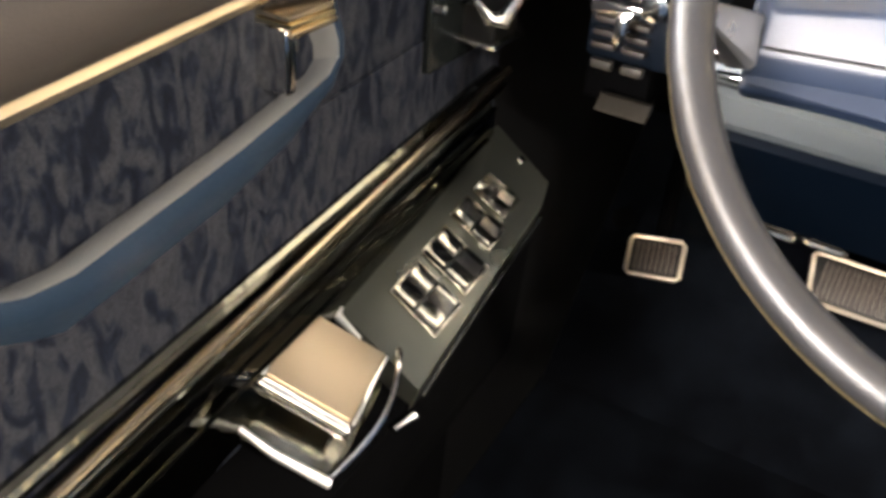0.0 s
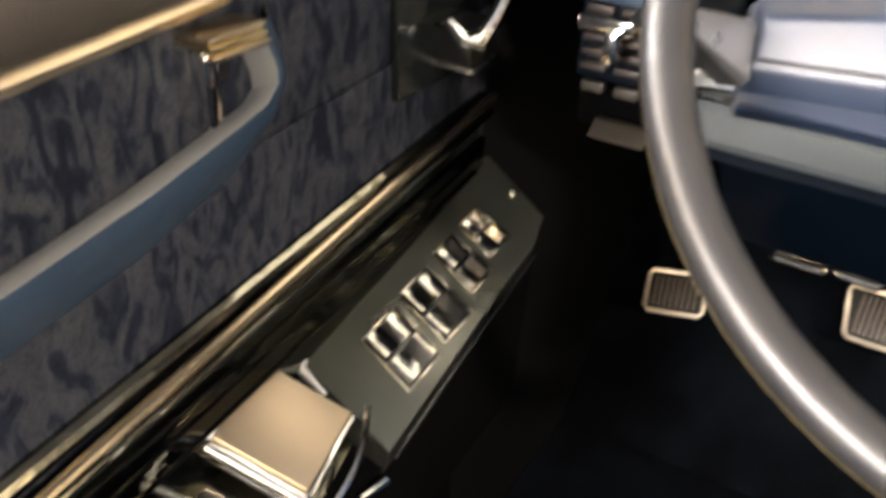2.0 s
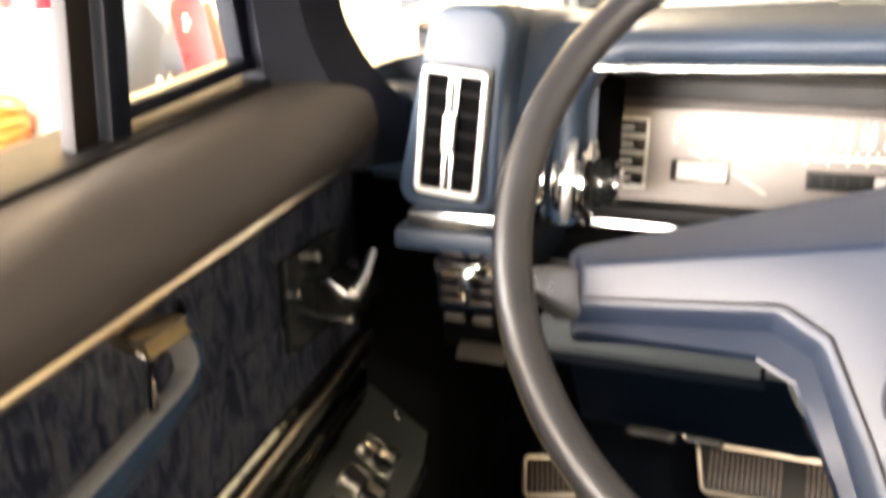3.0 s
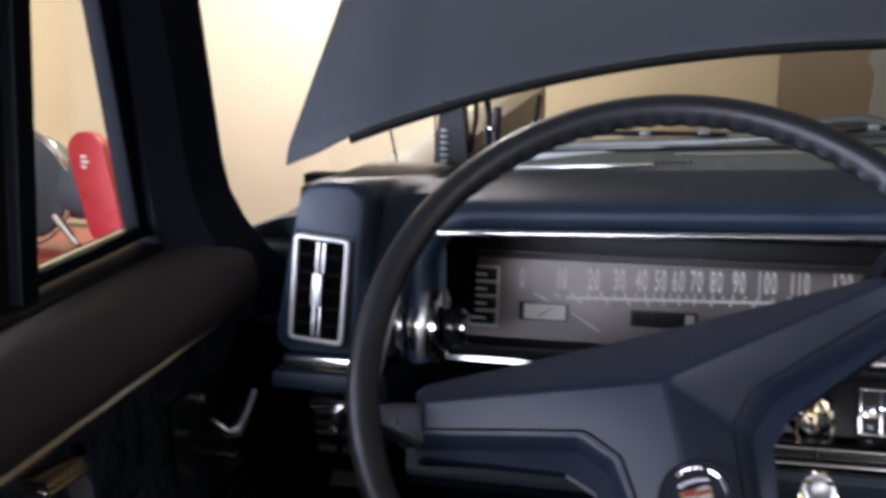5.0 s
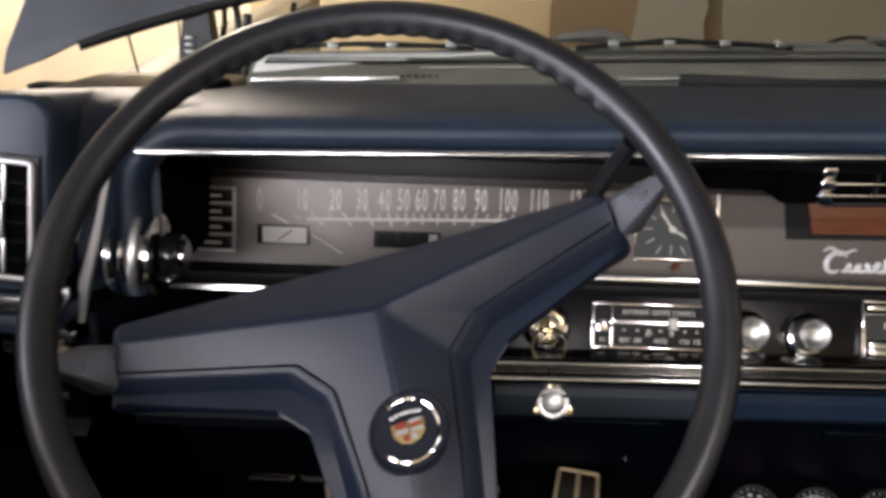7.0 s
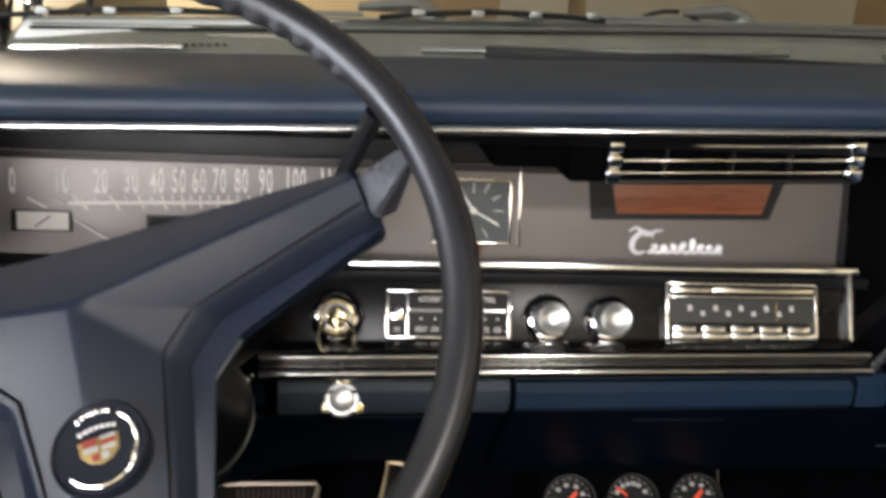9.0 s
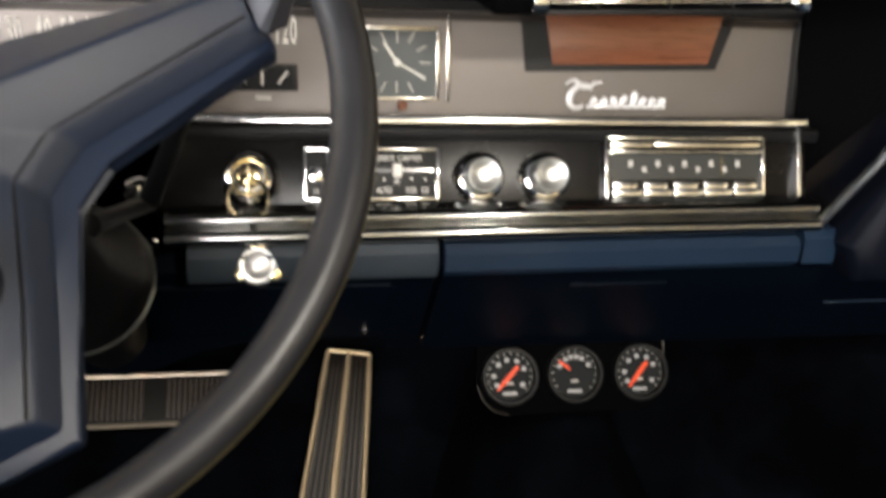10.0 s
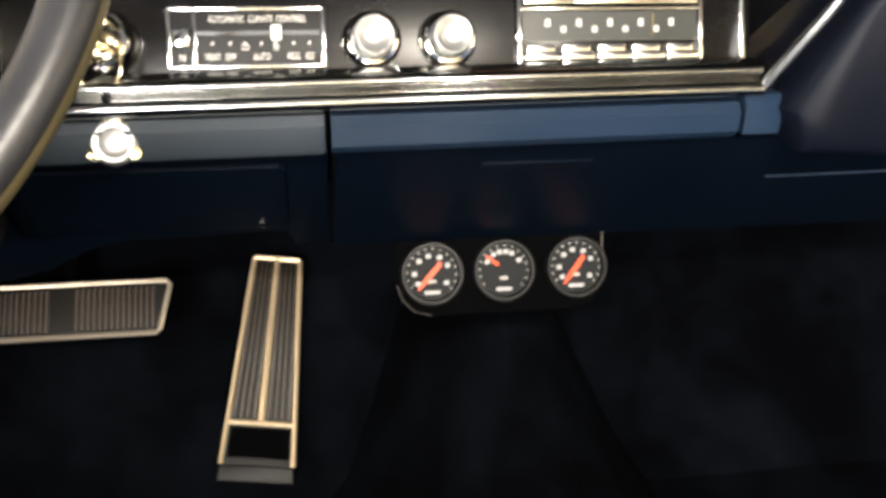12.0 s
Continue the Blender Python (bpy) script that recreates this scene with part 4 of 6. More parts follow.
    for s in (1, -1):
        a = WHEEL @ Vector((0.1655 * s, 0.0225, -0.001))
        b = RIM @ Vector((WR * s * 0.985, 0.020, 0.003))
        axis = (b - a).normalized()
        rise = (up - axis * up.dot(axis)).normalized()
        side = rise.cross(axis).normalized() * s
        # four-sided taper with a ridge along its face
        loop = [(0.0175, -0.003), (0.0165, 0.001), (0.0045, 0.0135), (0.0015, 0.0138), (-0.0165, 0.001), (-0.0172, -0.003), (-0.010, -0.012), (0.010, -0.012)]
        cone = bmesh.new()
        rings = [[cone.verts.new(a.lerp(b, k) + side * (v * w) + rise * (n * w)) for v, n in loop] for k, w in ((0.04, 0.95), (0.07, 1.03), (0.55, 0.62), (1.0, 0.2))]
        for r0, r1 in zip(rings, rings[1:]):
            for q in range(8):
                cone.faces.new((r0[q], r0[(q + 1) % 8], r1[(q + 1) % 8], r1[q]))
        cone.faces.new(rings[0])
        cone.faces.new(rings[-1][::-1])
        bmesh.ops.recalc_face_normals(cone, faces=cone.faces)
        part("spoke_cone", cone, CONE_MAT, w, "tapered spoke end", None, False, 14)
        # Near-black ring paints the shade of the slit beside the pad
        part("spoke_gap", tube([a - axis * 0.006, a.lerp(b, 0.08)], [0.0125, 0.0125], 12), DARK, w, "dark ring for the slit's shade")
    E = WHEEL @ pose(-0.002, -0.0745, -0.002)
    em = part("emblem", lathe([(0.0228, 0.010), (0.0228, 0.024), (0.0215, 0.0265), (0.0205, 0.0250), (0, 0.0250)], E, 40), MEDALLION, w, "round medallion")
    for k in range(2):
        a0, a1 = (-2.5, 0.9) if k else (1.15, 2.1)
        part("wreath", tube([E @ Vector((0.0172 * math.cos(a), 0.0172 * math.sin(a), 0.0255)) for a in np.linspace(a0, a1, 22)], [0.0007 + 0.0009 * abs(math.sin(3.0 * k2)) for k2 in np.linspace(0.2, 6, 22)], 8), CHROME, em, "chrome wreath")
    shield = [(-0.0095, 0.005), (0.0095, 0.005), (0.0088, -0.002), (0.005, -0.006), (0, -0.0075), (-0.005, -0.006), (-0.0088, -0.002)]
    part("shield", prism(shield, 0.0250, 0.0262, 0.0003, m=E), GOLD, em, "gilt shield")
    for x, y, sx, sy, mat in ((-0.004, 0.0035, 0.0032, 0.0016, ENAMEL_RED), (-0.004, 0.0, 0.0032, 0.0012, SILVER_ENAMEL), (0.0042, 0.0020, 0.0034, 0.0009, ENAMEL_RED), (0.0042, -0.0005, 0.0034, 0.0009, SILVER_ENAMEL), (0.0042, 0.0044, 0.0034, 0.0008, SILVER_ENAMEL), (-0.0022, -0.004, 0.0016, 0.0016, ENAMEL_RED), (0.0022, -0.004, 0.0016, 0.0016, SILVER_ENAMEL)):
        part("enamel_field", box((x - sx, y - sy, 0.0261), (x + sx, y + sy, 0.0268)), mat, em, "", E)
    for k in range(7):
        part("crown_point", lathe([(0, 0.0250), (0.0012, 0.0258), (0, 0.0268)], E @ pose(-0.0078 + 0.0026 * k, 0.0088 + 0.0012 * (1 - ((k - 3) / 3) ** 2), 0), 8), SILVER_ENAMEL, em)
    return w


steering_wheel()


def steering_column():
    c = thing("steering_column", WC - WN * 0.2, "black steering column with levers", "steering column")
    m = pose(0.018, 0, 0) @ HUB @ pose(0, 0, -0.046, 180)
    part("shroud", lathe([(0.025, 0.012), (0.030, 0.03), (0.032, 0.15), (0.046, 0.175), (0.052, 0.20), (0.046, 0.23), (0.030, 0.27), (0.028, 0.34), (0, 0.34)], m, 36), BLACK, c)
    part("collar", lathe([(0.0515, 0.198), (0.0527, 0.199), (0.0527, 0.201), (0.0515, 0.202)], m, 36), DARK_METAL, c, "thin chrome collar")
    part("gear_lever", tube([WC - WN * 0.10 + Vector((0.05, 0, 0)), Vector((-0.315, 0.15, 0.885)), Vector((-0.270, 0.10, 0.985)), Vector((-0.235, 0.03, 1.075))], [0.007, 0.007, 0.005, 0.006], 10), BLACK, c, "black gear lever")
    part("lever_joint", lathe([(0, -0.011), (0.009, -0.007), (0.011, 0), (0.009, 0.007), (0, 0.011)], pose(-0.322, 0.163, 0.888), 16), CHROME, c)
    part("turn_lever", tube([(-0.45, 0.11, 0.905), (-0.55, 0.10, 0.880), (-0.59, 0.10, 0.879)], [0.005, 0.005, 0.007], 10), CHROME, c, "chrome indicator lever")
    part("tilt_knob", tube([Vector((-0.35, 0.19, 0.835)), Vector((-0.318, 0.185, 0.838))], [0.006, 0.008], 10), CHROME, c)


steering_column()


# ---- instruments ----
def instruments():
    FW = FC @ Matrix.Translation((-0.0025, 0.0015, 0))
    warn = thing("warning_lights", (-0.563, 0.29, 0.95), "block of four dark warning lights in chrome frames", "warning lights")
    bm = bmesh.new()
    for k in range(5):
        on(FW, (-0.588, -0.034 + k * 0.0145, 0), (-0.540, -0.0315 + k * 0.0145, 0.004), 0.0005, bm)
    on(FW, (-0.5425, -0.034, 0), (-0.540, 0.0265, 0.004), 0.0005, bm)
    on(FW, (-0.5885, -0.034, 0), (-0.5870, 0.0265, 0.0035), 0.0005, bm)
    part("frame", bm, SILVER_ENAMEL, warn, "chrome frame")
    for k in range(4):
        p = part("lens", on(FW, (-0.587, -0.031 + k * 0.0145, 0), (-0.543, -0.021 + k * 0.0145, 0.002), 0.0004), BLACK_PANEL, warn, "dark lens")
        part("lettering", on(FW, (-0.575, -0.0275 + k * 0.0145, 0.002), (-0.553, -0.0245 + k * 0.0145, 0.0024)), DIM_WHITE, p)
    sp = thing("speedometer", (-0.40, 0.29, 0.95), "horizontal speedometer with pale numerals on grey metal", "speedometer")
    marks = ((0, -0.5202), (10, -0.4812), (20, -0.4503), (30, -0.4259), (40, -0.405), (50, -0.3875), (60, -0.371), (70, -0.3545), (80, -0.3365), (90, -0.3163), (100, -0.2916), (110, -0.2631), (120, -0.2266))
    rise = lambda x: 0.028 * (x + 0.5)
    part("dial", on(FC, (-0.534, -0.012, 0), (-0.205, 0.0355, 0.0012)), FACE, sp)
    for v, x in marks:
        for n, ch in enumerate(str(v)):
            part("numeral", lettering(ch, 0.0285, FC @ pose(x + 0.0062 * (n - (len(str(v)) - 1) / 2), 0.0168 + rise(x), 0.0018), 0.0003, 0.36, 0.0005), WHITE_PAINT, sp)
        fan = (-0.362 - x) / 0.15
        part("tick", on(FC @ pose(x + 0.018 * fan, 0.0002 + rise(x), 0, 0, 0, 60 * fan), (-0.0008, -0.0052 - 0.003 * abs(fan), 0.0012), (0.0008, 0.0052 + 0.003 * abs(fan), 0.0018)), WHITE_PAINT, sp)
    part("scale_bar", on(FC @ pose(-0.355, -0.0005 + rise(-0.355), 0, 0, 0, 1.6), (-0.122, -0.0014, 0.0012), (0.122, 0.0014, 0.0018)), WHITE_PAINT, sp)
    for k in range(len(marks) - 1):
        x = (marks[k][1] + marks[k + 1][1]) / 2
        fan = (-0.362 - x) / 0.15
        part("tick", on(FC @ pose(x + 0.018 * fan, 0.0010 + rise(x), 0, 0, 0, 60 * fan), (-0.0006, -0.003, 0.0012), (0.0006, 0.0045, 0.0018)), WHITE_PAINT, sp)
    part("needle", on(FC @ pose(-0.4575, -0.022, 0, 0, 0, -31), (-0.0165, -0.0007, 0.0025), (0.0165, 0.0007, 0.0033)), WHITE_PAINT, sp, "pale pointer")
    w = thing("fuel_gauge", (-0.498, 0.29, 0.935), "small framed gauge window under the numerals", "gauge")
    part("frame", on(FC, (-0.522, -0.024, 0), (-0.474, -0.006, 0.003), 0.001), BLACK, w)
    part("dial", on(FC, (-0.517, -0.0225, 0.003), (-0.476, -0.0075, 0.0036), 0.0003), WHITE_PAINT, w, "pale dial")
    part("needle", on(FC @ pose(-0.496, -0.015, 0, 0, 0, 35), (-0.008, -0.0006, 0.0036), (0.008, 0.0006, 0.0042)), BLACK, w)
    od = thing("odometer", (-0.39, 0.29, 0.935), "mileage counter window with dark drums", "odometer")
    part("frame", on(FC, (-0.414, -0.024, 0), (-0.352, -0.008, 0.003), 0.001), BLACK, od)
    for k in range(6):
        part("drum", on(FC, (-0.411 + k * 0.0096, -0.022, 0.003), (-0.403 + k * 0.0096, -0.010, 0.0037), 0.0004), DIM_WHITE if k == 5 else DIAL, od)
    FT = FC @ Matrix.Translation((0.0015, 0.0018, 0))
    fg = thing("temperature_gauge", (-0.246, 0.29, 0.935), "small framed gauge with pale ticks", "gauge")
    part("frame", on(FT, (-0.274, -0.023, 0), (-0.219, -0.002, 0.003), 0.001), BLACK, fg)
    part("dial", on(FT, (-0.270, -0.020, 0.003), (-0.223, -0.005, 0.0036)), DIAL, fg)
    for k in (-1, 0, 1):
        part("tick", on(FT @ pose(-0.2465 + k * 0.016, -0.0125, 0, 0, 0, -38 * k), (-0.0009, -0.006, 0.0036), (0.0009, 0.006, 0.0042)), WHITE_PAINT, fg)
    part("marking", on(FT, (-0.252, -0.030, 0), (-0.240, -0.027, 0.0006)), DIM_WHITE, fg)
    for x in (-0.298,):
        kn = thing("trip_reset_knob", (x, 0.29, 0.92), "tiny brown reset knob on the instrument face", "knob")
        part("button", lathe([(0.005, 0), (0.005, 0.006), (0.003, 0.008), (0, 0.008)], FC @ pose(x, -0.029, 0), 14), WOOD, kn)
    FK = FC @ Matrix.Translation((0.0038, -0.002, 0))
    ck = thing("clock", (-0.143, 0.29, 0.95), "square dashboard clock with grey dial and chrome frame", "clock")
    part("dial", on(FK, (-0.175, -0.023, 0), (-0.111, 0.032, 0.0015)), CLOCK_DIAL, ck, "grey dial")
    bm = bmesh.new()
    for lo, hi in (((-0.178, 0.030), (-0.109, 0.0325)), ((-0.1115, -0.025), (-0.109, 0.0325)), ((-0.178, -0.025), (-0.109, -0.0228)), ((-0.178, -0.025), (-0.1755, 0.0325))):
        on(FK, (*lo, 0), (*hi, 0.004), 0.0005, bm)
    part("bezel", bm, SATIN, ck)
    part("trim_bar", on(FK, (-0.103, -0.026, 0), (-0.1005, 0.043, 0.003), 0.0006), SATIN, ck)
    for k in range(12):
        a = math.radians(30 * k)
        r = min(0.024 / max(abs(math.sin(a)), 1e-3), 0.029 / max(abs(math.cos(a)), 1e-3), 0.027)
        part("hour_mark", on(FK @ pose(-0.143, 0.0045, 0, 0, 0, 30 * k), (r - 0.009, -0.0006, 0.0015), (r, 0.0006, 0.002)), DIM_WHITE, ck)
    part("hour_hand", on(FK @ pose(-0.143, 0.0045, 0, 0, 0, 125), (0, -0.0011, 0.003), (0.019, 0.0011, 0.0036)), WHITE_PAINT, ck)
    part("minute_hand", on(FK @ pose(-0.143, 0.0045, 0, 0, 0, -28), (0, -0.0009, 0.0037), (0.025, 0.0009, 0.0043)), WHITE_PAINT, ck)
    part("hub", lathe([(0.003, 0.002), (0.003, 0.006), (0, 0.0065)], FK @ pose(-0.143, 0.0045, 0), 16), WHITE_PAINT, ck)
    part("set_knob", lathe([(0.004, 0), (0.004, 0.009), (0.0025, 0.011), (0, 0.011)], FK @ pose(-0.139, -0.029, 0), 14), WOOD, ck, "brown set knob")
    # wood strip and air outlet
    wd = thing("veneer_inlay", (0.05, 0.29, 0.97), "walnut veneer inlay in a dark recess", "inlay")
    part("recess", prism([(-0.034, -0.003), (0.130, 0.0005), (0.146, 0.046), (-0.040, 0.046)], 0, 0.0015, m=FC), BLACK, wd)
    part("veneer", prism([(-0.0115, 0.003), (0.122, 0.0055), (0.133, 0.045), (-0.019, 0.043)], 0.0015, 0.004, 0.001, m=FC), WOOD, wd, "reddish walnut veneer")
    br = thing("maker_script", (0.045, 0.29, 0.93), "slanted chrome script ornament on the metal face", "ornament")
    lean = lambda x, y: FC @ Vector((x + 0.30 * (y + 0.030), y, 0.0015))
    loops = []
    for k in range(150):
        u = k / 149
        tall = 1.0 + 1.25 * math.exp(-((u - 0.38) / 0.045) ** 2) + 1.35 * math.exp(-((u - 0.60) / 0.05) ** 2)
        loops.append(lean(0.020 + 0.068 * u + 0.0034 * math.sin(2 * math.pi * 8 * u), -0.0310 + 0.012 * 0.03 * k / 149 + 0.0062 * tall * (1 - math.cos(2 * math.pi * 8 * u)) / 2))
    part("stroke", tube(loops, [0.0013 + 0.0009 * abs(math.sin(0.168 * k + 0.6)) for k in range(150)], 6), SCRIPT_METAL, br)
    initial = [lean(0.0115 + 0.0095 * math.cos(a) * (1.0 - 0.10 * a / 5), -0.0225 + 0.0095 * math.sin(a)) for a in np.linspace(0.55, 5.4, 30)]
    part("swash", tube(initial, [0.0010 + 0.0019 * math.sin(math.pi * k / 29) for k in range(30)], 8), SCRIPT_METAL, br)
    flag = [lean(-0.004 + 0.030 * u, -0.0125 + 0.0035 * math.sin(2.6 * math.pi * u) * (1 - 0.5 * u)) for u in np.linspace(0, 1, 22)]
    part("swash", tube(flag, [0.0009 + 0.0013 * math.sin(math.pi * k / 21) for k in range(22)], 6), SCRIPT_METAL, br)


instruments()


def centre_outlet():
    a = thing("centre_air_outlet", (0.03, 0.18, 1.03), "black air outlet with chrome bars under the pad", "air vent")

    def tilted(bm):
        for v in bm.verts:
            v.co.z += 0.032 * (v.co.x - 0.025)
        return bm

    part("housing", tilted(box((-0.090, 0.165, 1.012), (0.128, 0.30, 1.046), 0.004)), DARK, a)
    part("lower_lip", tilted(box((-0.062, 0.152, 1.0135), (0.122, 0.168, 1.0165), 0.001)), BLACK, a)
    for x in (-0.067, 0.113):
        clip = box((x, 0.150, 1.0150), (x + 0.0115, 0.166, 1.0250), 0.003, 3)
        box((x, 0.150, 1.0255), (x + 0.0115, 0.166, 1.0350), 0.003, 3, bm=clip)
        box((x, 0.150, 1.0355), (x + 0.0115, 0.166, 1.0450), 0.003, 3, bm=clip)
        part("end_clip", tilted(clip), CHROME, a, "fluted chrome end clip")
    for z in (1.0215, 1.0305, 1.0408):
        part("bar", tilted(box((-0.056, 0.153, z - 0.0009), (0.114, 0.163, z + 0.0009), 0.0006)), CHROME, a)
    for x in (-0.022, 0.028, 0.072):
        part("vane", tilted(box((x, 0.158, 1.016), (x + 0.0015, 0.20, 1.043))), BLACK, a)
    k = thing("lamp_switch", (-0.115, 0.2, 1.03), "black lamp slider with bright marks under the pad", "switch")
    part("housing", box((-0.145, 0.175, 1.016), (-0.08, 0.30, 1.042), 0.004), DARK, k)
    for x, w in ((-0.123, 0.008), (-0.105, 0.009), (-0.089, 0.003)):
        part("mark", box((x, 0.171, 1.0325), (x + w, 0.176, 1.0365), 0.0015), CHROME, k)


centre_outlet()


def side_outlet():
    a = thing("side_air_outlet", (-0.637, 0.06, 1.0), "upright chrome air outlet with two dark slots", "air vent")
    m = facing(-0.6355, 0.0495, 1.008, 3) @ pose(0, 0, 0, 0, 0, -5)
    part("surround", on(m, (-0.0235, -0.0435, -0.001), (0.0235, 0.0430, 0.0012), 0.001), BLACK, a, "black surround")
    rim = [(x * 0.0185 + 0.0028 * math.cos(t), y * 0.0375 + 0.0028 * math.sin(t), 0.0035) for x, y, t0 in ((1, 1, 0), (-1, 1, 90), (-1, -1, 180), (1, -1, 270)) for t in (radians(t0), radians(t0 + 45), radians(t0 + 90))]
    part("bezel", tube([m @ Vector((p[0] * 0.94, p[1] * 0.97, p[2])) for p in rim], 0.0021, 8, True), BRIGHT_METAL, a, "bright metal bezel")
    part("recess", on(m, (-0.0175, -0.036, 0.0012), (0.0175, 0.036, 0.0018)), DARK, a)
    slider = on(m, (-0.0036, -0.012, 0.003), (0.0036, 0.013, 0.010), 0.0015)
    for x in (-0.0034, 0.0014):
        for y0, y1 in ((-0.036, -0.012), (0.013, 0.036)):
            on(m, (x, y0, 0.002), (x + 0.0020, y1, 0.0055), 0.0006, slider)
    part("centre_bar", slider, BRIGHT_METAL, a, "bright slider bar")
    for k in range(5):
        for x in (-0.0165, 0.0045):
            part("louvre", on(m @ pose(0, -0.026 + 0.013 * k, 0.003, 25, 0, 0), (x, -0.0006, -0.002), (x + 0.0120, 0.0006, 0.002)), BLACK, a)


side_outlet()


def left_controls():
    s = thing("headlamp_switch", (-0.585, 0.15, 0.945), "stacked chrome thumb wheels beside the instruments", "switch")
    hub = Vector((0, 0.128, 0.962))
    for x, r, t, mat in ((-0.590, 0.032, 0.0025, CHROME), (-0.574, 0.026, 0.0100, CHROME), (-0.5615, 0.031, 0.0022, CHROME), (-0.550, 0.017, 0.0070, GLOSS_BLACK), (-0.5415, 0.012, 0.0022, CHROME)):
        part("wheel", lathe([(0, -t), (r * 0.9, -t), (r, -t * 0.6), (r, t * 0.6), (r * 0.9, t), (0, t)], pose(x, hub.y, hub.z, 0, 90, 0), 36), mat, s)
    part("lever", tube([(-0.570 + 0.0025 * math.cos(a) - 0.004 * (1 - math.sin(a)), hub.y - 0.036 * math.sin(a) + 0.002, hub.z + 0.036 * math.cos(a)) for a in np.linspace(0.45, 2.15, 14)], [0.003] + [0.0036] * 12 + [0.003], 10), BRIGHT_METAL, s, "curved chrome lever")
    b = thing("trim_blade", (-0.60, 0.12, 0.96), "slim upright chrome trim blade", "trim")
    part("blade", tube([(-0.578, 0.085, 1.032), (-0.588, 0.082, 0.99), (-0.598, 0.08, 0.955), (-0.603, 0.08, 0.925)], [0.002, 0.0035, 0.0045, 0.003], 8), BRIGHT_METAL, b)
    k = thing("fresh_air_pull", (-0.635, 0.10, 0.91), "small chrome knob under the dashboard end", "knob")
    part("knob", lathe([(0.004, 0), (0.004, 0.012), (0.009, 0.016), (0.009, 0.024), (0, 0.026)], facing(-0.618, 0.10, 0.912), 18), CHROME, k)
    sw = thing("pod_switch", (-0.64, 0.08, 0.89), "chrome toggle in a dark box under the dashboard end", "switch")
    part("plate", box((-0.660, 0.077, 0.901), (-0.621, 0.084, 0.909), 0.001), CHROME, sw)
    part("toggle", box((-0.640, 0.070, 0.885), (-0.632, 0.084, 0.903), 0.002), CHROME, sw)
    for x in (-0.660, -0.638):
        part("foot_plate", box((x + 0.004, 0.084, 0.861), (x + 0.019, 0.090, 0.867), 0.001), TAN_METAL, sw, "dull tan plate")
        for k in range(5):
            part("slat", box((x - 0.001, 0.092, 0.872 + 0.009 * k), (x + 0.016, 0.100, 0.876 + 0.009 * k), 0.001), BROWN_METAL, sw)
    part("tray", extrude_x([(0.092, 0.828), (0.102, 0.837), (0.108, 0.837), (0.098, 0.828)], -0.650, -0.612, 0.001), TAN_METAL, sw, "dull tan tray")
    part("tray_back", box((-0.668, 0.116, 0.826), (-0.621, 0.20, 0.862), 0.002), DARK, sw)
    lp = thing("left_lower_pad", (-0.53, 0.2, 0.83), "blue vinyl pad, greyed for sheen, under a stepped chrome rail", "dash pad")
    part("pad", extrude_x([(0.156, 0.845), (0.151, 0.840), (0.151, 0.821), (0.156, 0.814), (0.24, 0.808), (0.24, 0.845)], -0.600, -0.434, 0.002), NAVY_GREY, lp)
    part("end_block", extrude_x([(0.156, 0.845), (0.150, 0.840), (0.150, 0.822), (0.156, 0.815), (0.24, 0.810), (0.24, 0.845)], -0.431, -0.411, 0.002), NAVY_GREY, lp)
    part("rail", extrude_x([(0.176, 0.872)] + [(0.162 + 0.007 * math.cos(a), 0.867 + 0.005 * math.sin(a)) for a in np.linspace(radians(90), radians(250), 9)] + [(0.156 + 0.008 * math.cos(a), 0.855 + 0.0062 * math.sin(a)) for a in np.linspace(radians(100), radians(270), 11)] + [(0.176, 0.846)], -0.600, -0.412), STRIP, lp, "stepped chrome rail")
    part("rail_back", box((-0.602, 0.176, 0.845), (-0.412, 0.28, 0.885), 0.002), BLACK, lp)
    part("under_lip", extrude_x([(0.165, 0.810), (0.160, 0.804), (0.20, 0.788), (0.28, 0.783), (0.28, 0.810)], -0.600, -0.430, 0.001), KNEE, lp, "blue lower lip, shade in its colour")


left_controls()


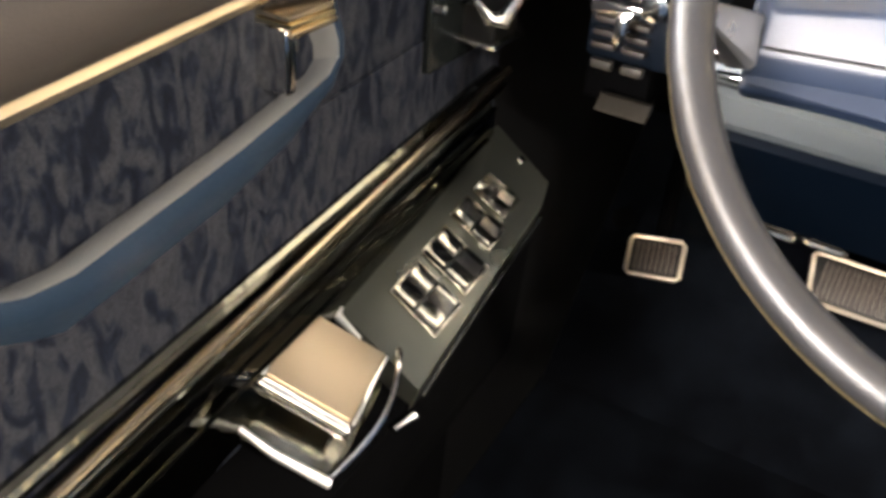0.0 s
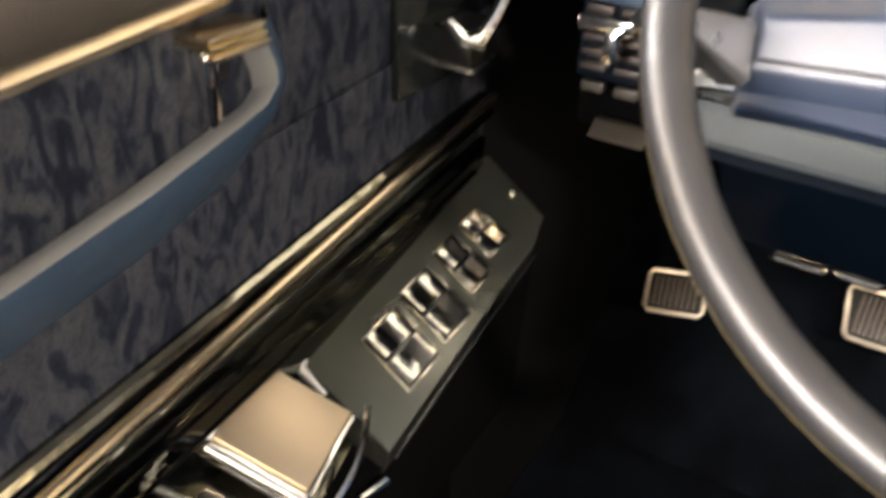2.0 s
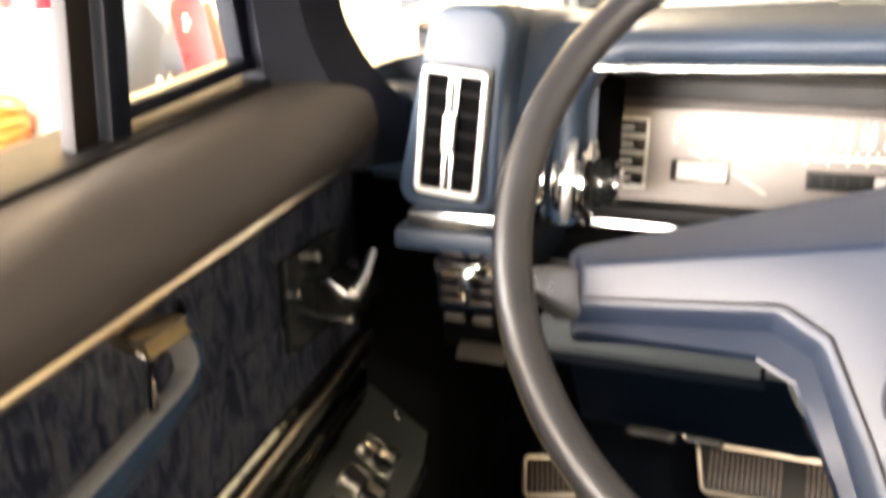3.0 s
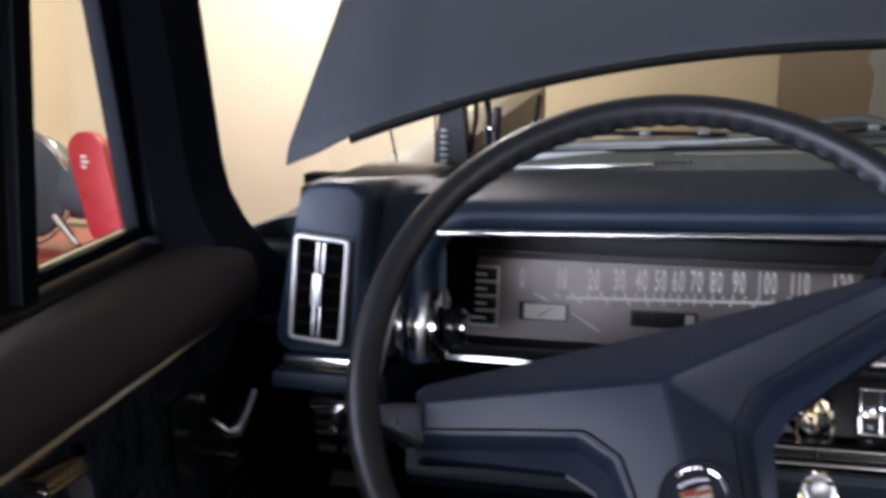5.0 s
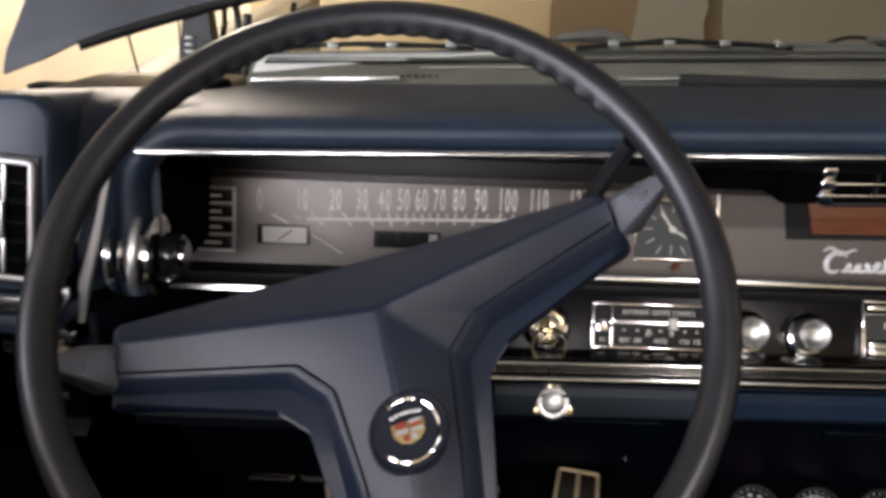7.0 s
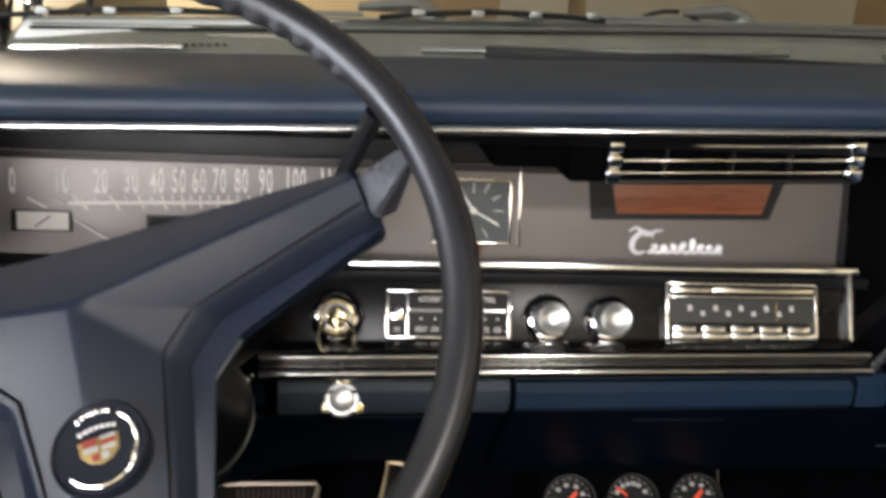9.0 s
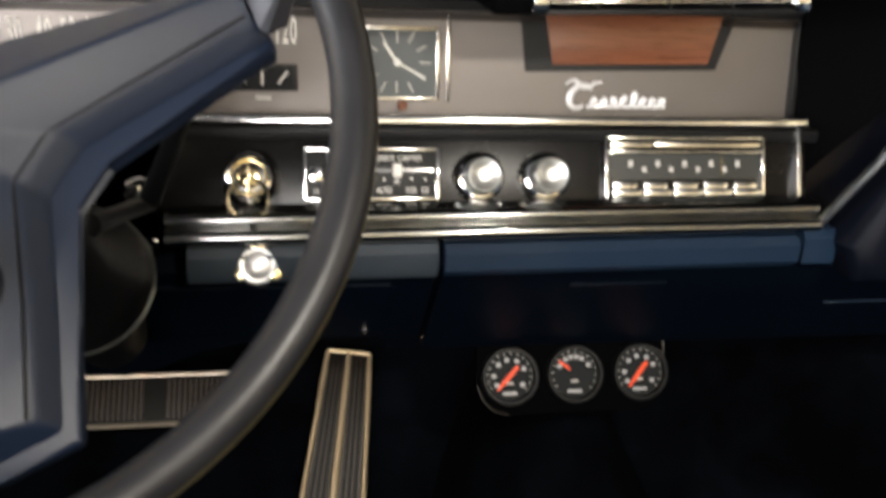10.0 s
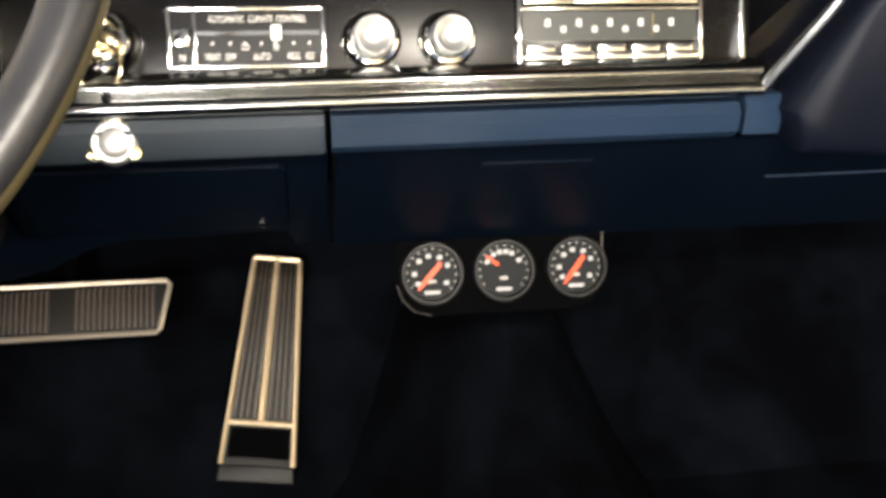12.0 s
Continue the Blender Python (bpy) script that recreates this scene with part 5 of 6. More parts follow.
# ---- control panel ----
def control_panel():
    ig = thing("ignition_switch", (-0.26, 0.24, 0.873), "round chrome ignition switch with a key in it", "ignition switch")
    m = FP @ pose(-0.2545, -0.005, 0)
    part("bezel", lathe([(0.0215, 0), (0.0225, 0.005), (0.0205, 0.012), (0.017, 0.018), (0.0145, 0.019), (0.012, 0.014), (0, 0.014)], m, 12), CHROME, ig, "faceted chrome bezel")
    part("barrel", lathe([(0.009, 0.014), (0.009, 0.020), (0.007, 0.021), (0, 0.021)], m, 24), BRASS, ig)
    key = thing("key_ring", (-0.258, 0.215, 0.83), "chrome key and round fob hanging from the ignition", "keys")
    part("key", on(m, (-0.001, -0.012, 0.020), (0.001, 0.009, 0.036), 0.0006), BRASS, key)
    c0 = m @ Vector((0, -0.016, 0.030))
    part("ring", tube([c0 + Vector((0.0145 * math.cos(a), 0.003 * math.sin(a), 0.0155 * math.sin(a) - 0.001)) for a in np.linspace(0, 2 * math.pi, 25)[:-1]], 0.0013, 6, True), BRASS, key)
    part("link", tube([c0 + Vector((0, 0, -0.012)), Vector((-0.250, 0.203, 0.842)), Vector((-0.2495, 0.202, 0.832))], [0.002, 0.003, 0.0022], 8), CHROME, key)
    fm = facing(-0.249, 0.203, 0.8165, 20)
    part("fob", lathe([(0, -0.002), (0.014, -0.002), (0.0155, 0.001), (0.013, 0.004), (0.010, 0.0035), (0.008, 0.005), (0, 0.0055)], fm, 30), BRIGHT_METAL, key, "round chrome fob")
    for a in (90, 210, 330):
        part("lobe", lathe([(0, -0.002), (0.005, -0.001), (0.005, 0.003), (0, 0.004)], fm @ pose(0.014 * math.cos(radians(a)), 0.014 * math.sin(radians(a)), 0), 16), BRASS, key)
    FL = FP @ Matrix.Translation((0.0025, -0.0005, 0)) @ Matrix.Diagonal((0.985, 0.92, 1, 1))
    cl = thing("climate_control", (-0.167, 0.24, 0.873), "chrome-framed automatic climate control with white lettering", "climate control")
    part("face", on(FL, (-0.218, -0.022, 0), (-0.115, 0.020, 0.003), 0.0005), BLACK, cl)
    bm = bmesh.new()
    for lo, hi in (((-0.220, 0.0185), (-0.113, 0.021)), ((-0.220, -0.0235), (-0.113, -0.021)), ((-0.220, -0.0235), (-0.2175, 0.021)), ((-0.1155, -0.0235), (-0.113, 0.021)), ((-0.203, -0.022), (-0.2005, 0.02))):
        on(FL, (*lo, 0.002), (*hi, 0.0055), 0.0006, bm)
    part("frame", bm, CHROME, cl)
    part("slot", on(FL, (-0.2, 0.0005, 0.003), (-0.117, 0.0035, 0.0036)), CHROME, cl)
    part("slider", on(FL, (-0.150, -0.004, 0.003), (-0.143, 0.007, 0.009), 0.001), WHITE_PAINT, cl)
    part("thumb_wheel", on(FL, (-0.216, -0.008, 0.003), (-0.205, 0.006, 0.0065), 0.002), CHROME, cl)
    part("numeral", lettering("70", 0.006, FL @ pose(-0.2105, -0.016, 0.0034), 0.0002, 0.8), WHITE_PAINT, cl)
    part("title", lettering("AUTOMATIC  CLIMATE  CONTROL", 0.0068, FL @ pose(-0.159, 0.012, 0.0034), 0.0002, 0.62), WHITE_PAINT, cl)
    for word, x, h in (("VENT", -0.190, -0.0155), ("OFF", -0.178, -0.0155), ("LO", -0.168, -0.0085), ("AUTO", -0.157, -0.0155), ("HI", -0.147, -0.0085), ("FOG", -0.135, -0.0155), ("ICE", -0.124, -0.0155)):
        part("word", lettering(word, 0.0068, FL @ pose(x, h, 0.0034), 0.0002, 0.62), WHITE_PAINT, cl)
        part("dot", on(FL, (x - 0.0007, -0.0065, 0.003), (x + 0.0007, -0.0045, 0.0034)), WHITE_PAINT, cl)
    rd = thing("radio", (0.095, 0.24, 0.873), "chrome-framed push-button radio with dark tuning dial", "radio")
    for x in (-0.0768, -0.0235):
        mm = FP @ pose(x, -0.004, 0)
        kn = part("knob", lathe([(0.0205, 0), (0.0205, 0.004), (0.0185, 0.006), (0.0175, 0.011), (0.015, 0.012)], mm, 40), CHROME, rd, "round chrome knob")
        part("grip", lathe([(0.0145, 0.010), (0.0142, 0.026), (0.0130, 0.0275), (0.0122, 0.0270), (0.0118, 0.0275), (0.008, 0.0262), (0.0075, 0.0268), (0.004, 0.0256), (0, 0.0262)], mm, 40), KNOB_CAP, kn, "brushed cap")
    FR = FP @ Matrix.Translation((0.0072, 0.0022, 0)) @ Matrix.Diagonal((0.925, 0.85, 1, 1))
    part("body", on(FR, (0.023, -0.029, 0), (0.168, 0.029, 0.003), 0.0005), BLACK_PANEL, rd)
    bm = bmesh.new()
    for lo, hi in (((0.021, 0.0285), (0.170, 0.031)), ((0.021, -0.031), (0.170, -0.0285)), ((0.021, -0.031), (0.0235, 0.031)), ((0.1675, -0.031), (0.170, 0.031)), ((0.023, 0.0155), (0.168, 0.0175))):
        on(FR, (*lo, 0.001), (*hi, 0.0065), 0.0006, bm)
    part("frame", bm, CHROME, rd)
    part("upper_bar", on(FR, (0.026, 0.0205, 0.003), (0.064, 0.0265, 0.007), 0.001), SATIN, rd)
    part("upper_bar", on(FR, (0.066, 0.0205, 0.003), (0.166, 0.0265, 0.007), 0.001), SATIN, rd)
    part("tuning_dial", on(FR, (0.025, -0.010, 0.003), (0.166, 0.0145, 0.004)), RADIO_DIAL, rd)
    for k in range(9):
        x = 0.045 + k * 0.0125
        part("dial_mark", on(FR, (x - 0.002, -0.003 if k % 2 else 0.002, 0.004), (x + 0.002, 0.002 if k % 2 else 0.008, 0.0044)), DIM_WHITE, rd)
    part("tuning_pointer", on(FR, (0.129, -0.007, 0.004), (0.1305, 0.012, 0.0046)), BRASS, rd)
    for k in range(5):
        x = 0.026 + k * 0.0282
        part("push_button", merge(on(FR, (x, -0.0265, 0.003), (x + 0.0265, -0.0195, 0.011), 0.0015), on(FR, (x + 0.002, -0.0195, 0.003), (x + 0.024, -0.0125, 0.006), 0.0015)), STRIP, rd, "chrome push button")


control_panel()


# ---- under the dashboard ----
def gauge_set():
    g = thing("auxiliary_gauges", (0.044, 0.31, 0.65), "black plate with three round gauges hung under the dashboard", "gauges")
    m = facing(0.0445, 0.314, 0.648, 24)
    out = [(-0.096, 0.041), (0.093, 0.041), (0.093, -0.012), (0.089, -0.024), (0.079, -0.034), (0.064, -0.038), (-0.066, -0.038), (-0.081, -0.034), (-0.091, -0.024), (-0.096, -0.012)]
    part("plate", prism(out, -0.004, 0, 0.001, m=m), DARK, g, "black plate")
    # Thin tan lines along parts of the plate's edge
    part("plate_edge", tube([m @ Vector((x, y, 0.001)) for x, y in ((0.0925, 0.040), (0.0925, 0.02), (0.0925, -0.005))], 0.0009, 6), TAN_METAL, g, "tan edge line")
    part("plate_edge", tube([m @ Vector((x, y, 0.001)) for x, y in ((-0.0955, -0.010), (-0.0905, -0.0235), (-0.0805, -0.0335), (-0.066, -0.0375))], 0.0008, 6), TAN_METAL, g, "tan edge line")
    part("bracket", box((-0.05, 0.325, 0.68), (0.14, 0.345, 0.70)), BLACK, g)
    for k, (x, needle, length) in enumerate(((-0.0645, 48, 0.017), (0.0, 143, 0.012), (0.0665, 52, 0.017))):
        q = m @ pose(x, 0, 0)
        ga = part("gauge", lathe([(0.029, 0), (0.029, 0.006), (0.027, 0.009), (0.0245, 0.009), (0.0235, 0.004)], q, 40), BLACK, g, "round black gauge with orange needle")
        part("dial", lathe([(0.0238, 0.003), (0, 0.003)], q, 40), DIAL, ga)
        if k == 1:
            angles = [30, 62, 82, 102, 122, 152]
            rr = 0.0165
        else:
            angles = [-35, 25, 62, 100, 135, 180, 215]
            rr = 0.0155
        for a in angles:
            part("numeral", on(q @ pose(rr * math.cos(radians(a)), rr * math.sin(radians(a)), 0), (-0.0022, -0.0019, 0.003), (0.0022, 0.0019, 0.0036)), GAUGE_WHITE, ga)
        for a in range(-40, 225, 18):
            part("tick", on(q @ pose(0, 0, 0, 0, 0, a), (0.0205, -0.0004, 0.003), (0.0228, 0.0004, 0.0036)), DIM_WHITE, ga)
        part("unit_bar", on(q, (-0.0035, -0.0085, 0.003), (0.0035, -0.006, 0.0036)), DIM_WHITE, ga)
        part("maker_bar", on(q, (-0.007, -0.0185, 0.003), (0.007, -0.0155, 0.0036)), GAUGE_WHITE, ga)
        if k == 1:
            part("needle", on(q @ pose(0, 0.001, 0, 0, 0, needle), (0.006, -0.0014, 0.004), (0.0195, 0.0012, 0.005), 0.0004), NEEDLE, ga, "orange-red needle")
        else:
            part("needle", prism([(-0.019, -0.0008), (-0.008, -0.0022), (0.0, -0.0022), (0.012, -0.0018), (0.012, 0.0018), (0.0, 0.0022), (-0.008, 0.0022), (-0.019, 0.0008)], 0.004, 0.005, m=q @ pose(0, 0, 0, 0, 0, needle)), NEEDLE, ga, "orange-red needle")


gauge_set()


def pedals():
    # accelerator: lies on the toe board
    o, e1 = Vector((-0.194, 0.416, 0.350)), Vector((0.033, 0.1505, 0.191))
    up = e1.normalized()
    right = Vector((1, 0.0, 0)) - up * up.x
    right.normalize()
    nrm = right.cross(up)
    A = Matrix((( right.x, up.x, nrm.x, o.x), (right.y, up.y, nrm.y, o.y), (right.z, up.z, nrm.z, o.z), (0, 0, 0, 1)))
    acc = thing("accelerator_pedal", o, "long ribbed accelerator pedal with bright metal edging", "pedal")
    L = e1.length
    w0, w1 = 0.040, 0.0255
    part("pad", prism([(-w0, 0), (w0, 0), (w0 - 0.003, 0.03), (w1, L - 0.004), (w1 - 0.003, L), (-w1 + 0.003, L), (-w1, L - 0.004), (-w0 + 0.003, 0.03)], 0, 0.010, 0.002, m=A), RUBBER, acc)
    wd = lambda v: w0 + (w1 - w0) * v / L
    for s in (-1, 1):
        part("edge_trim", tube([A @ Vector((s * wd(0.012), 0.012, 0.012)), A @ Vector((s * wd(L - 0.003), L - 0.003, 0.012))], 0.0030, 8), ACC_TRIM, acc, "bright metal edge")
    part("centre_trim", tube([A @ Vector((0, 0.060, 0.0125)), A @ Vector((0, L - 0.003, 0.0125))], [0.0048, 0.0032], 8), ACC_TRIM, acc, "bright metal centre strip")
    part("top_trim", tube([A @ Vector((-w1, L - 0.003, 0.012)), A @ Vector((w1, L - 0.003, 0.012))], 0.0030, 8), ACC_TRIM, acc)
    part("cross_trim", tube([A @ Vector((-wd(0.057), 0.057, 0.012)), A @ Vector((wd(0.057), 0.057, 0.012))], 0.0030, 8), ACC_TRIM, acc)
    for s in (-1, 1):
        for f0, f1 in ((0.16, 0.26), (0.38, 0.46), (0.58, 0.66), (0.78, 0.88)):
            a, b = 0.063, L - 0.008
            part("rib", prism([(s * f0 * wd(a), a), (s * f1 * wd(a), a), (s * f1 * wd(b), b), (s * f0 * wd(b), b)], 0.009, 0.0125, 0.0008, m=A), ACC_RUBBER, acc)
    part("heel_recess", prism([(-wd(0.02) + 0.005, 0.019), (wd(0.02) - 0.005, 0.019), (wd(0.052) - 0.005, 0.052), (-wd(0.052) + 0.005, 0.052)], 0.009, 0.0108, 0.0006, m=A), DARK, acc)
    part("foot", prism([(-w0 - 0.001, -0.006), (w0 + 0.001, -0.006), (w0 - 0.001, 0.011), (-w0 + 0.001, 0.011)], 0.008, 0.016, 0.003, m=A), BLACK, acc, "worn rubber foot")

    def ribbed(name, label, m, w, h, n, waist, taper):
        p = thing(name, tuple(m.translation), label, "pedal")
        b = w - taper
        out = [(-b, -h + 0.004), (-b + 0.004, -h), (b - 0.004, -h), (b, -h + 0.004), (w, h - 0.004), (w - 0.004, h), (-w + 0.004, h), (-w, h - 0.004)]
        part("plate", prism(out, -0.012, 0.0, 0.002, m=m), BLACK, p)
        pts = out
        part("trim", tube([m @ Vector((x, y, 0.001)) for x, y in pts], 0.0028, 8, True), PEDAL_TRIM, p, "bright metal rim")
        part("rubber", prism([(x * 0.975, y * 0.92) for x, y in out], -0.002, 0.002, 0.001), RUBBER, p, "", m)
        xs = [(-w + taper * 0.8 + 0.009) + k * (2 * w - 1.6 * taper - 0.018) / (n - 1) for k in range(n)]
        for x in xs:
            if waist and abs(x) < waist:
                continue
            part("rib", box((x - 0.0015, -h + 0.006, 0.002), (x + 0.0014, h - 0.006, 0.0050), 0.0006), PEDAL_RUBBER, p, "", m)
        part("arm", tube([m @ Vector((0, 0, -0.010)), m @ Vector((0, 0.05, -0.03)), m @ Vector((0, 0.20, -0.06))], 0.009, 8), DARK, p)
        return p

    ribbed("brake_pedal", "wide ribbed brake pedal with a bright metal rim", pose(-0.381, 0.4773, 0.5362, 46, 0, 0), 0.108, 0.0278, 32, 0.013, 0.010)
    ribbed("parking_brake_pedal", "small ribbed parking brake pedal with a bright rim", pose(-0.644, 0.400, 0.537, 43, 0, 0) @ pose(0, 0, 0, 0, 0, 10.5), 0.030, 0.0225, 8, 0, 0.0)
    pk = thing("heater_knob", (-0.697, 0.43, 0.556), "small round dark knob beside the parking pedal", "knob")
    part("knob", lathe([(0, -0.004), (0.012, -0.003), (0.0135, 0), (0.012, 0.002), (0, 0.003)], pose(-0.697, 0.43, 0.556, 60), 20), DARK, pk)
    hr = thing("release_handles", (-0.55, 0.5, 0.63), "pair of small brass handles under the dashboard", "handle")
    for x0, x1, z in ((-0.5588, -0.5083, 0.630), (-0.4987, -0.459, 0.632)):
        part("handle", tube([(x0, 0.374, z), (x0 + 0.004, 0.373, z), (x1 - 0.003, 0.373, z), (x1, 0.374, z)], [0.003, 0.0062, 0.0068, 0.004], 10), SATIN, hr, "dull brass handle")
        part("bracket", box((x0 + 0.012, 0.372, z + 0.002), (x0 + 0.020, 0.384, z + 0.024), 0.002), BLACK, hr)


pedals()


# ---- driver's door ----
def sloped(bm):
    for v in bm.verts:
        v.co.z += 0.075 * v.co.y
    return bm


def driver_door():
    d = thing("driver_door", (-0.78, -0.4, 0.3), "closed driver door with navy brocade trim, chrome rails and switch armrest", "car door")
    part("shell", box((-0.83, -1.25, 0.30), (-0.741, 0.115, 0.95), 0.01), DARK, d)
    part("upper_cloth", sloped(box((-0.746, -1.2, 0.885), (-0.737, 0.112, 0.962), 0.003)), BROCADE, d, "navy figured brocade")
    part("lower_cloth", sloped(box((-0.746, -1.2, 0.62), (-0.7355, 0.112, 0.885), 0.003)), BROCADE, d, "navy figured brocade")
    cap = [(-0.735, 0.9705)] + [(-0.747 + 0.040 * math.cos(a), 0.997 + 0.031 * math.sin(a)) for a in np.linspace(radians(-58), radians(85), 14)] + [(-0.80, 1.026), (-0.80, 0.9705)]
    part("top_pad", sloped(extrude_y(cap, -1.25, 0.112)), DOOR_PAD, d, "navy padded door top, browned for warm light")
    part("top_strip", sloped(extrude_y([(-0.737, 0.9605), (-0.730, 0.9605), (-0.727, 0.9655), (-0.730, 0.9705), (-0.737, 0.9705)], -1.25, 0.085)), RAIL, d, "chrome strip tinted for warm light")
    # pull ledge with its chrome end
    rows = []
    for y, z, my, mz, k in ((-0.70, 0.935, 0, -1, 1), (-0.50, 0.930, 0.05, -1, 1), (-0.41, 0.912, 0.25, -0.97, 1), (-0.345, 0.888, 0.35, -0.92, 1), (-0.318, 0.878, 0.3, -0.95, 1), (-0.295, 0.876, 0.05, -1, 1), (-0.20, 0.8905, 0.1, -1, 1), (-0.145, 0.902, 0.12, -1, 0.9),
                            (-0.128, 0.906, 0.45, -0.88, 0.7), (-0.1205, 0.912, 0.9, -0.4, 0.5), (-0.121, 0.920, 1.0, 0.0, 0.45), (-0.127, 0.933, 1.0, 0.15, 0.45), (-0.130, 0.941, 1.0, 0.2, 0.45)):
        rows.append([(x, y + q * k * my, z + e + q * k * mz) for x, q, e in ((-0.737, 0.0, -0.007), (-0.7265, 0.0, -0.003), (-0.7215, 0.003, -0.001), (-0.721, 0.008, -0.001), (-0.7235, 0.020, 0.0), (-0.737, 0.042, 0.0))])
    # Top strip takes the paler copy for sheen, the face stays navy
    part("pull_ledge", sheet([r[:3] for r in rows]), LEDGE_SHEEN, d, "blue vinyl ledge top, window sheen in its colour")
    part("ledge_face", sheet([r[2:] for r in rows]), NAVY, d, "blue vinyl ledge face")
    part("pull_cup", box((-0.738, -0.1665, 0.904), (-0.7175, -0.1585, 0.938), 0.003, 3), CHROME, d, "chrome pull bar")
    part("pull_back", box((-0.738, -0.159, 0.915), (-0.733, -0.137, 0.937), 0.002), BLACK, d)
    for k in range(3):
        part("pull_top", box((-0.738, -0.1655, 0.9335 + 0.0036 * k), (-0.7145 - 0.0012 * k, -0.130, 0.9367 + 0.0036 * k), 0.0012), BRASS if k == 1 else RAIL, d, "ribbed brass pull handle")
    for x, z, slope, r, mat in ((-0.733, 0.8185, 0.12, 0.0058, WAVY_CHROME), (-0.723, 0.8195, 0.155, 0.0036, BROWN_CHROME), (-0.7245, 0.8085, 0.145, 0.0028, WAVY_CHROME)):
        part("lower_rail", tube([(x, y, z + slope * y) for y in (-0.9, -0.3, 0.10)], r, 10), mat, d, "bright metal rail")
    part("rail_backing", extrude_x([(-0.9, 0.62), (0.10, 0.79), (0.10, 0.826), (-0.9, 0.68)], -0.742, -0.7315, 0.002), GLOSS_BLACK, d)
    part("rippled_panel", extrude_x([(-0.9, 0.56), (-0.19, 0.70), (-0.09, 0.735), (0.10, 0.780), (0.10, 0.803), (-0.3, 0.752), (-0.9, 0.655)], -0.742, -0.7275, 0.002), DARK_CHROME, d, "dark rippled chrome panel")
    # Thin tubes added to draw lines of glint along the panel
    for z, slope, r in ((0.790, 0.135, 0.0015), (0.779, 0.140, 0.0011), (0.766, 0.150, 0.0014)):
        part("panel_glint_ridge", tube([(-0.7272, y, z + slope * y) for y in np.linspace(-0.7, 0.09, 12)], r, 6), WAVY_CHROME, d, "thin chrome ridge added for glint lines")
    part("stub_rail", tube([(-0.733, -0.275, 0.709), (-0.736, -0.203, 0.716)], 0.005, 10), BROWN_CHROME, d)
    # armrest with the window switches
    rest = extrude_x([(-1.2, 0.48), (0.13, 0.56), (0.15, 0.70), (0.13, 0.724), (-0.09, 0.690), (-0.20, 0.682), (-1.2, 0.655)], -0.742, -0.668, 0.006)
    for v in rest.verts:
        if v.co.x > -0.70 and v.co.y > -0.1:
            v.co.x -= 0.13 * (v.co.y + 0.1)
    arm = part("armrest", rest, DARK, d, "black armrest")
    P = Matrix(((0.924, 0.2264, 0.3082, -0.735), (-0.1655, 0.9633, -0.2114, -0.099), (-0.3448, 0.1443, 0.9275, 0.737), (0, 0, 0, 1))) @ Matrix(((1, -0.2, 0, 0), (0, 1, 0, 0), (0, 0, 1, 0), (0, 0, 0, 1)))
    out = [(0.0072, -0.0033), (0.0806, -0.001), (0.0725, 0.0852), (0.0651, 0.179), (0.057, 0.2017), (-0.004, 0.211), (-0.0077, 0.205)]
    part("switch_plate", prism(out, -0.028, 0.0, 0.0012, m=P), PLATE, arm, "grey brushed metal switch plate")
    part("plate_clip", tube([P @ Vector(v) for v in ((0.004, 0.022, -0.001), (0.0045, 0.0, -0.001), (0.010, -0.006, -0.001), (0.030, -0.0055, -0.002))], [0.002, 0.0035, 0.003, 0.002], 8), BRIGHT_METAL, arm, "bright end clip")
    part("plate_edge", tube([P @ Vector(v) for v in ((0.002, 0.02, -0.003), (-0.004, 0.12, -0.003), (-0.0095, 0.205, -0.003))], 0.0035, 8), WAVY_CHROME, arm, "chrome edge")
    part("side_bead", tube([P @ Vector(v) for v in ((0.083, 0.004, -0.012), (0.0755, 0.085, -0.012), (0.068, 0.18, -0.012))], 0.0016, 8), GLOSS_BLACK, arm, "black glossy bead")
    part("stud", tube([(-0.664, -0.135, 0.690), (-0.661, -0.115, 0.688)], [0.002, 0.003], 8), CHROME, arm)
    part("plate_screw", lathe([(0.003, 0.0), (0.003, 0.001), (0, 0.002)], P @ pose(0.0289, 0.1996, 0), 14), CHROME, arm)
    for x, y, w, h in ((0.0454, 0.0489, 0.0205, 0.0155), (0.0426, 0.0875, 0.0205, 0.0140), (0.0374, 0.1243, 0.0180, 0.0105), (0.0333, 0.1550, 0.0150, 0.0105)):
        fr = box((x - w - 0.0015, y - h - 0.0015, 0.0), (x + w + 0.0015, y - h, 0.0022), 0.0005)
        box((x - w - 0.0015, y + h, 0.0), (x + w + 0.0015, y + h + 0.0015, 0.0022), 0.0005, bm=fr)
        box((x - w - 0.0015, y - h, 0.0), (x - w, y + h, 0.0022), 0.0005, bm=fr)
        box((x + w, y - h, 0.0), (x + w + 0.0015, y + h, 0.0022), 0.0005, bm=fr)
        part("switch_frame", fr, SATIN, arm, "chrome switch frame", P)
        part("switch_well", box((x - w, y - h, 0.0002), (x + w, y + h, 0.0008)), GLOSS_BLACK, arm, "", P)
        for s in (-1, 1):
            c = x + s * w * 0.5
            rocker = extrude_x([(y - h * 0.92, 0.0008), (y + h * 0.92, 0.0008), (y + h * 0.92, 0.0042 + 0.0012 * s), (y + h * 0.55, 0.0052 + 0.0010 * s), (y, 0.0022), (y - h * 0.55, 0.0050 - 0.0010 * s), (y - h * 0.92, 0.0042 - 0.0012 * s)], c - w * 0.43, c + w * 0.43, 0.0007)
            part("window_switch", rocker, SWITCH_CHROME, arm, "chrome rocker switch", P)
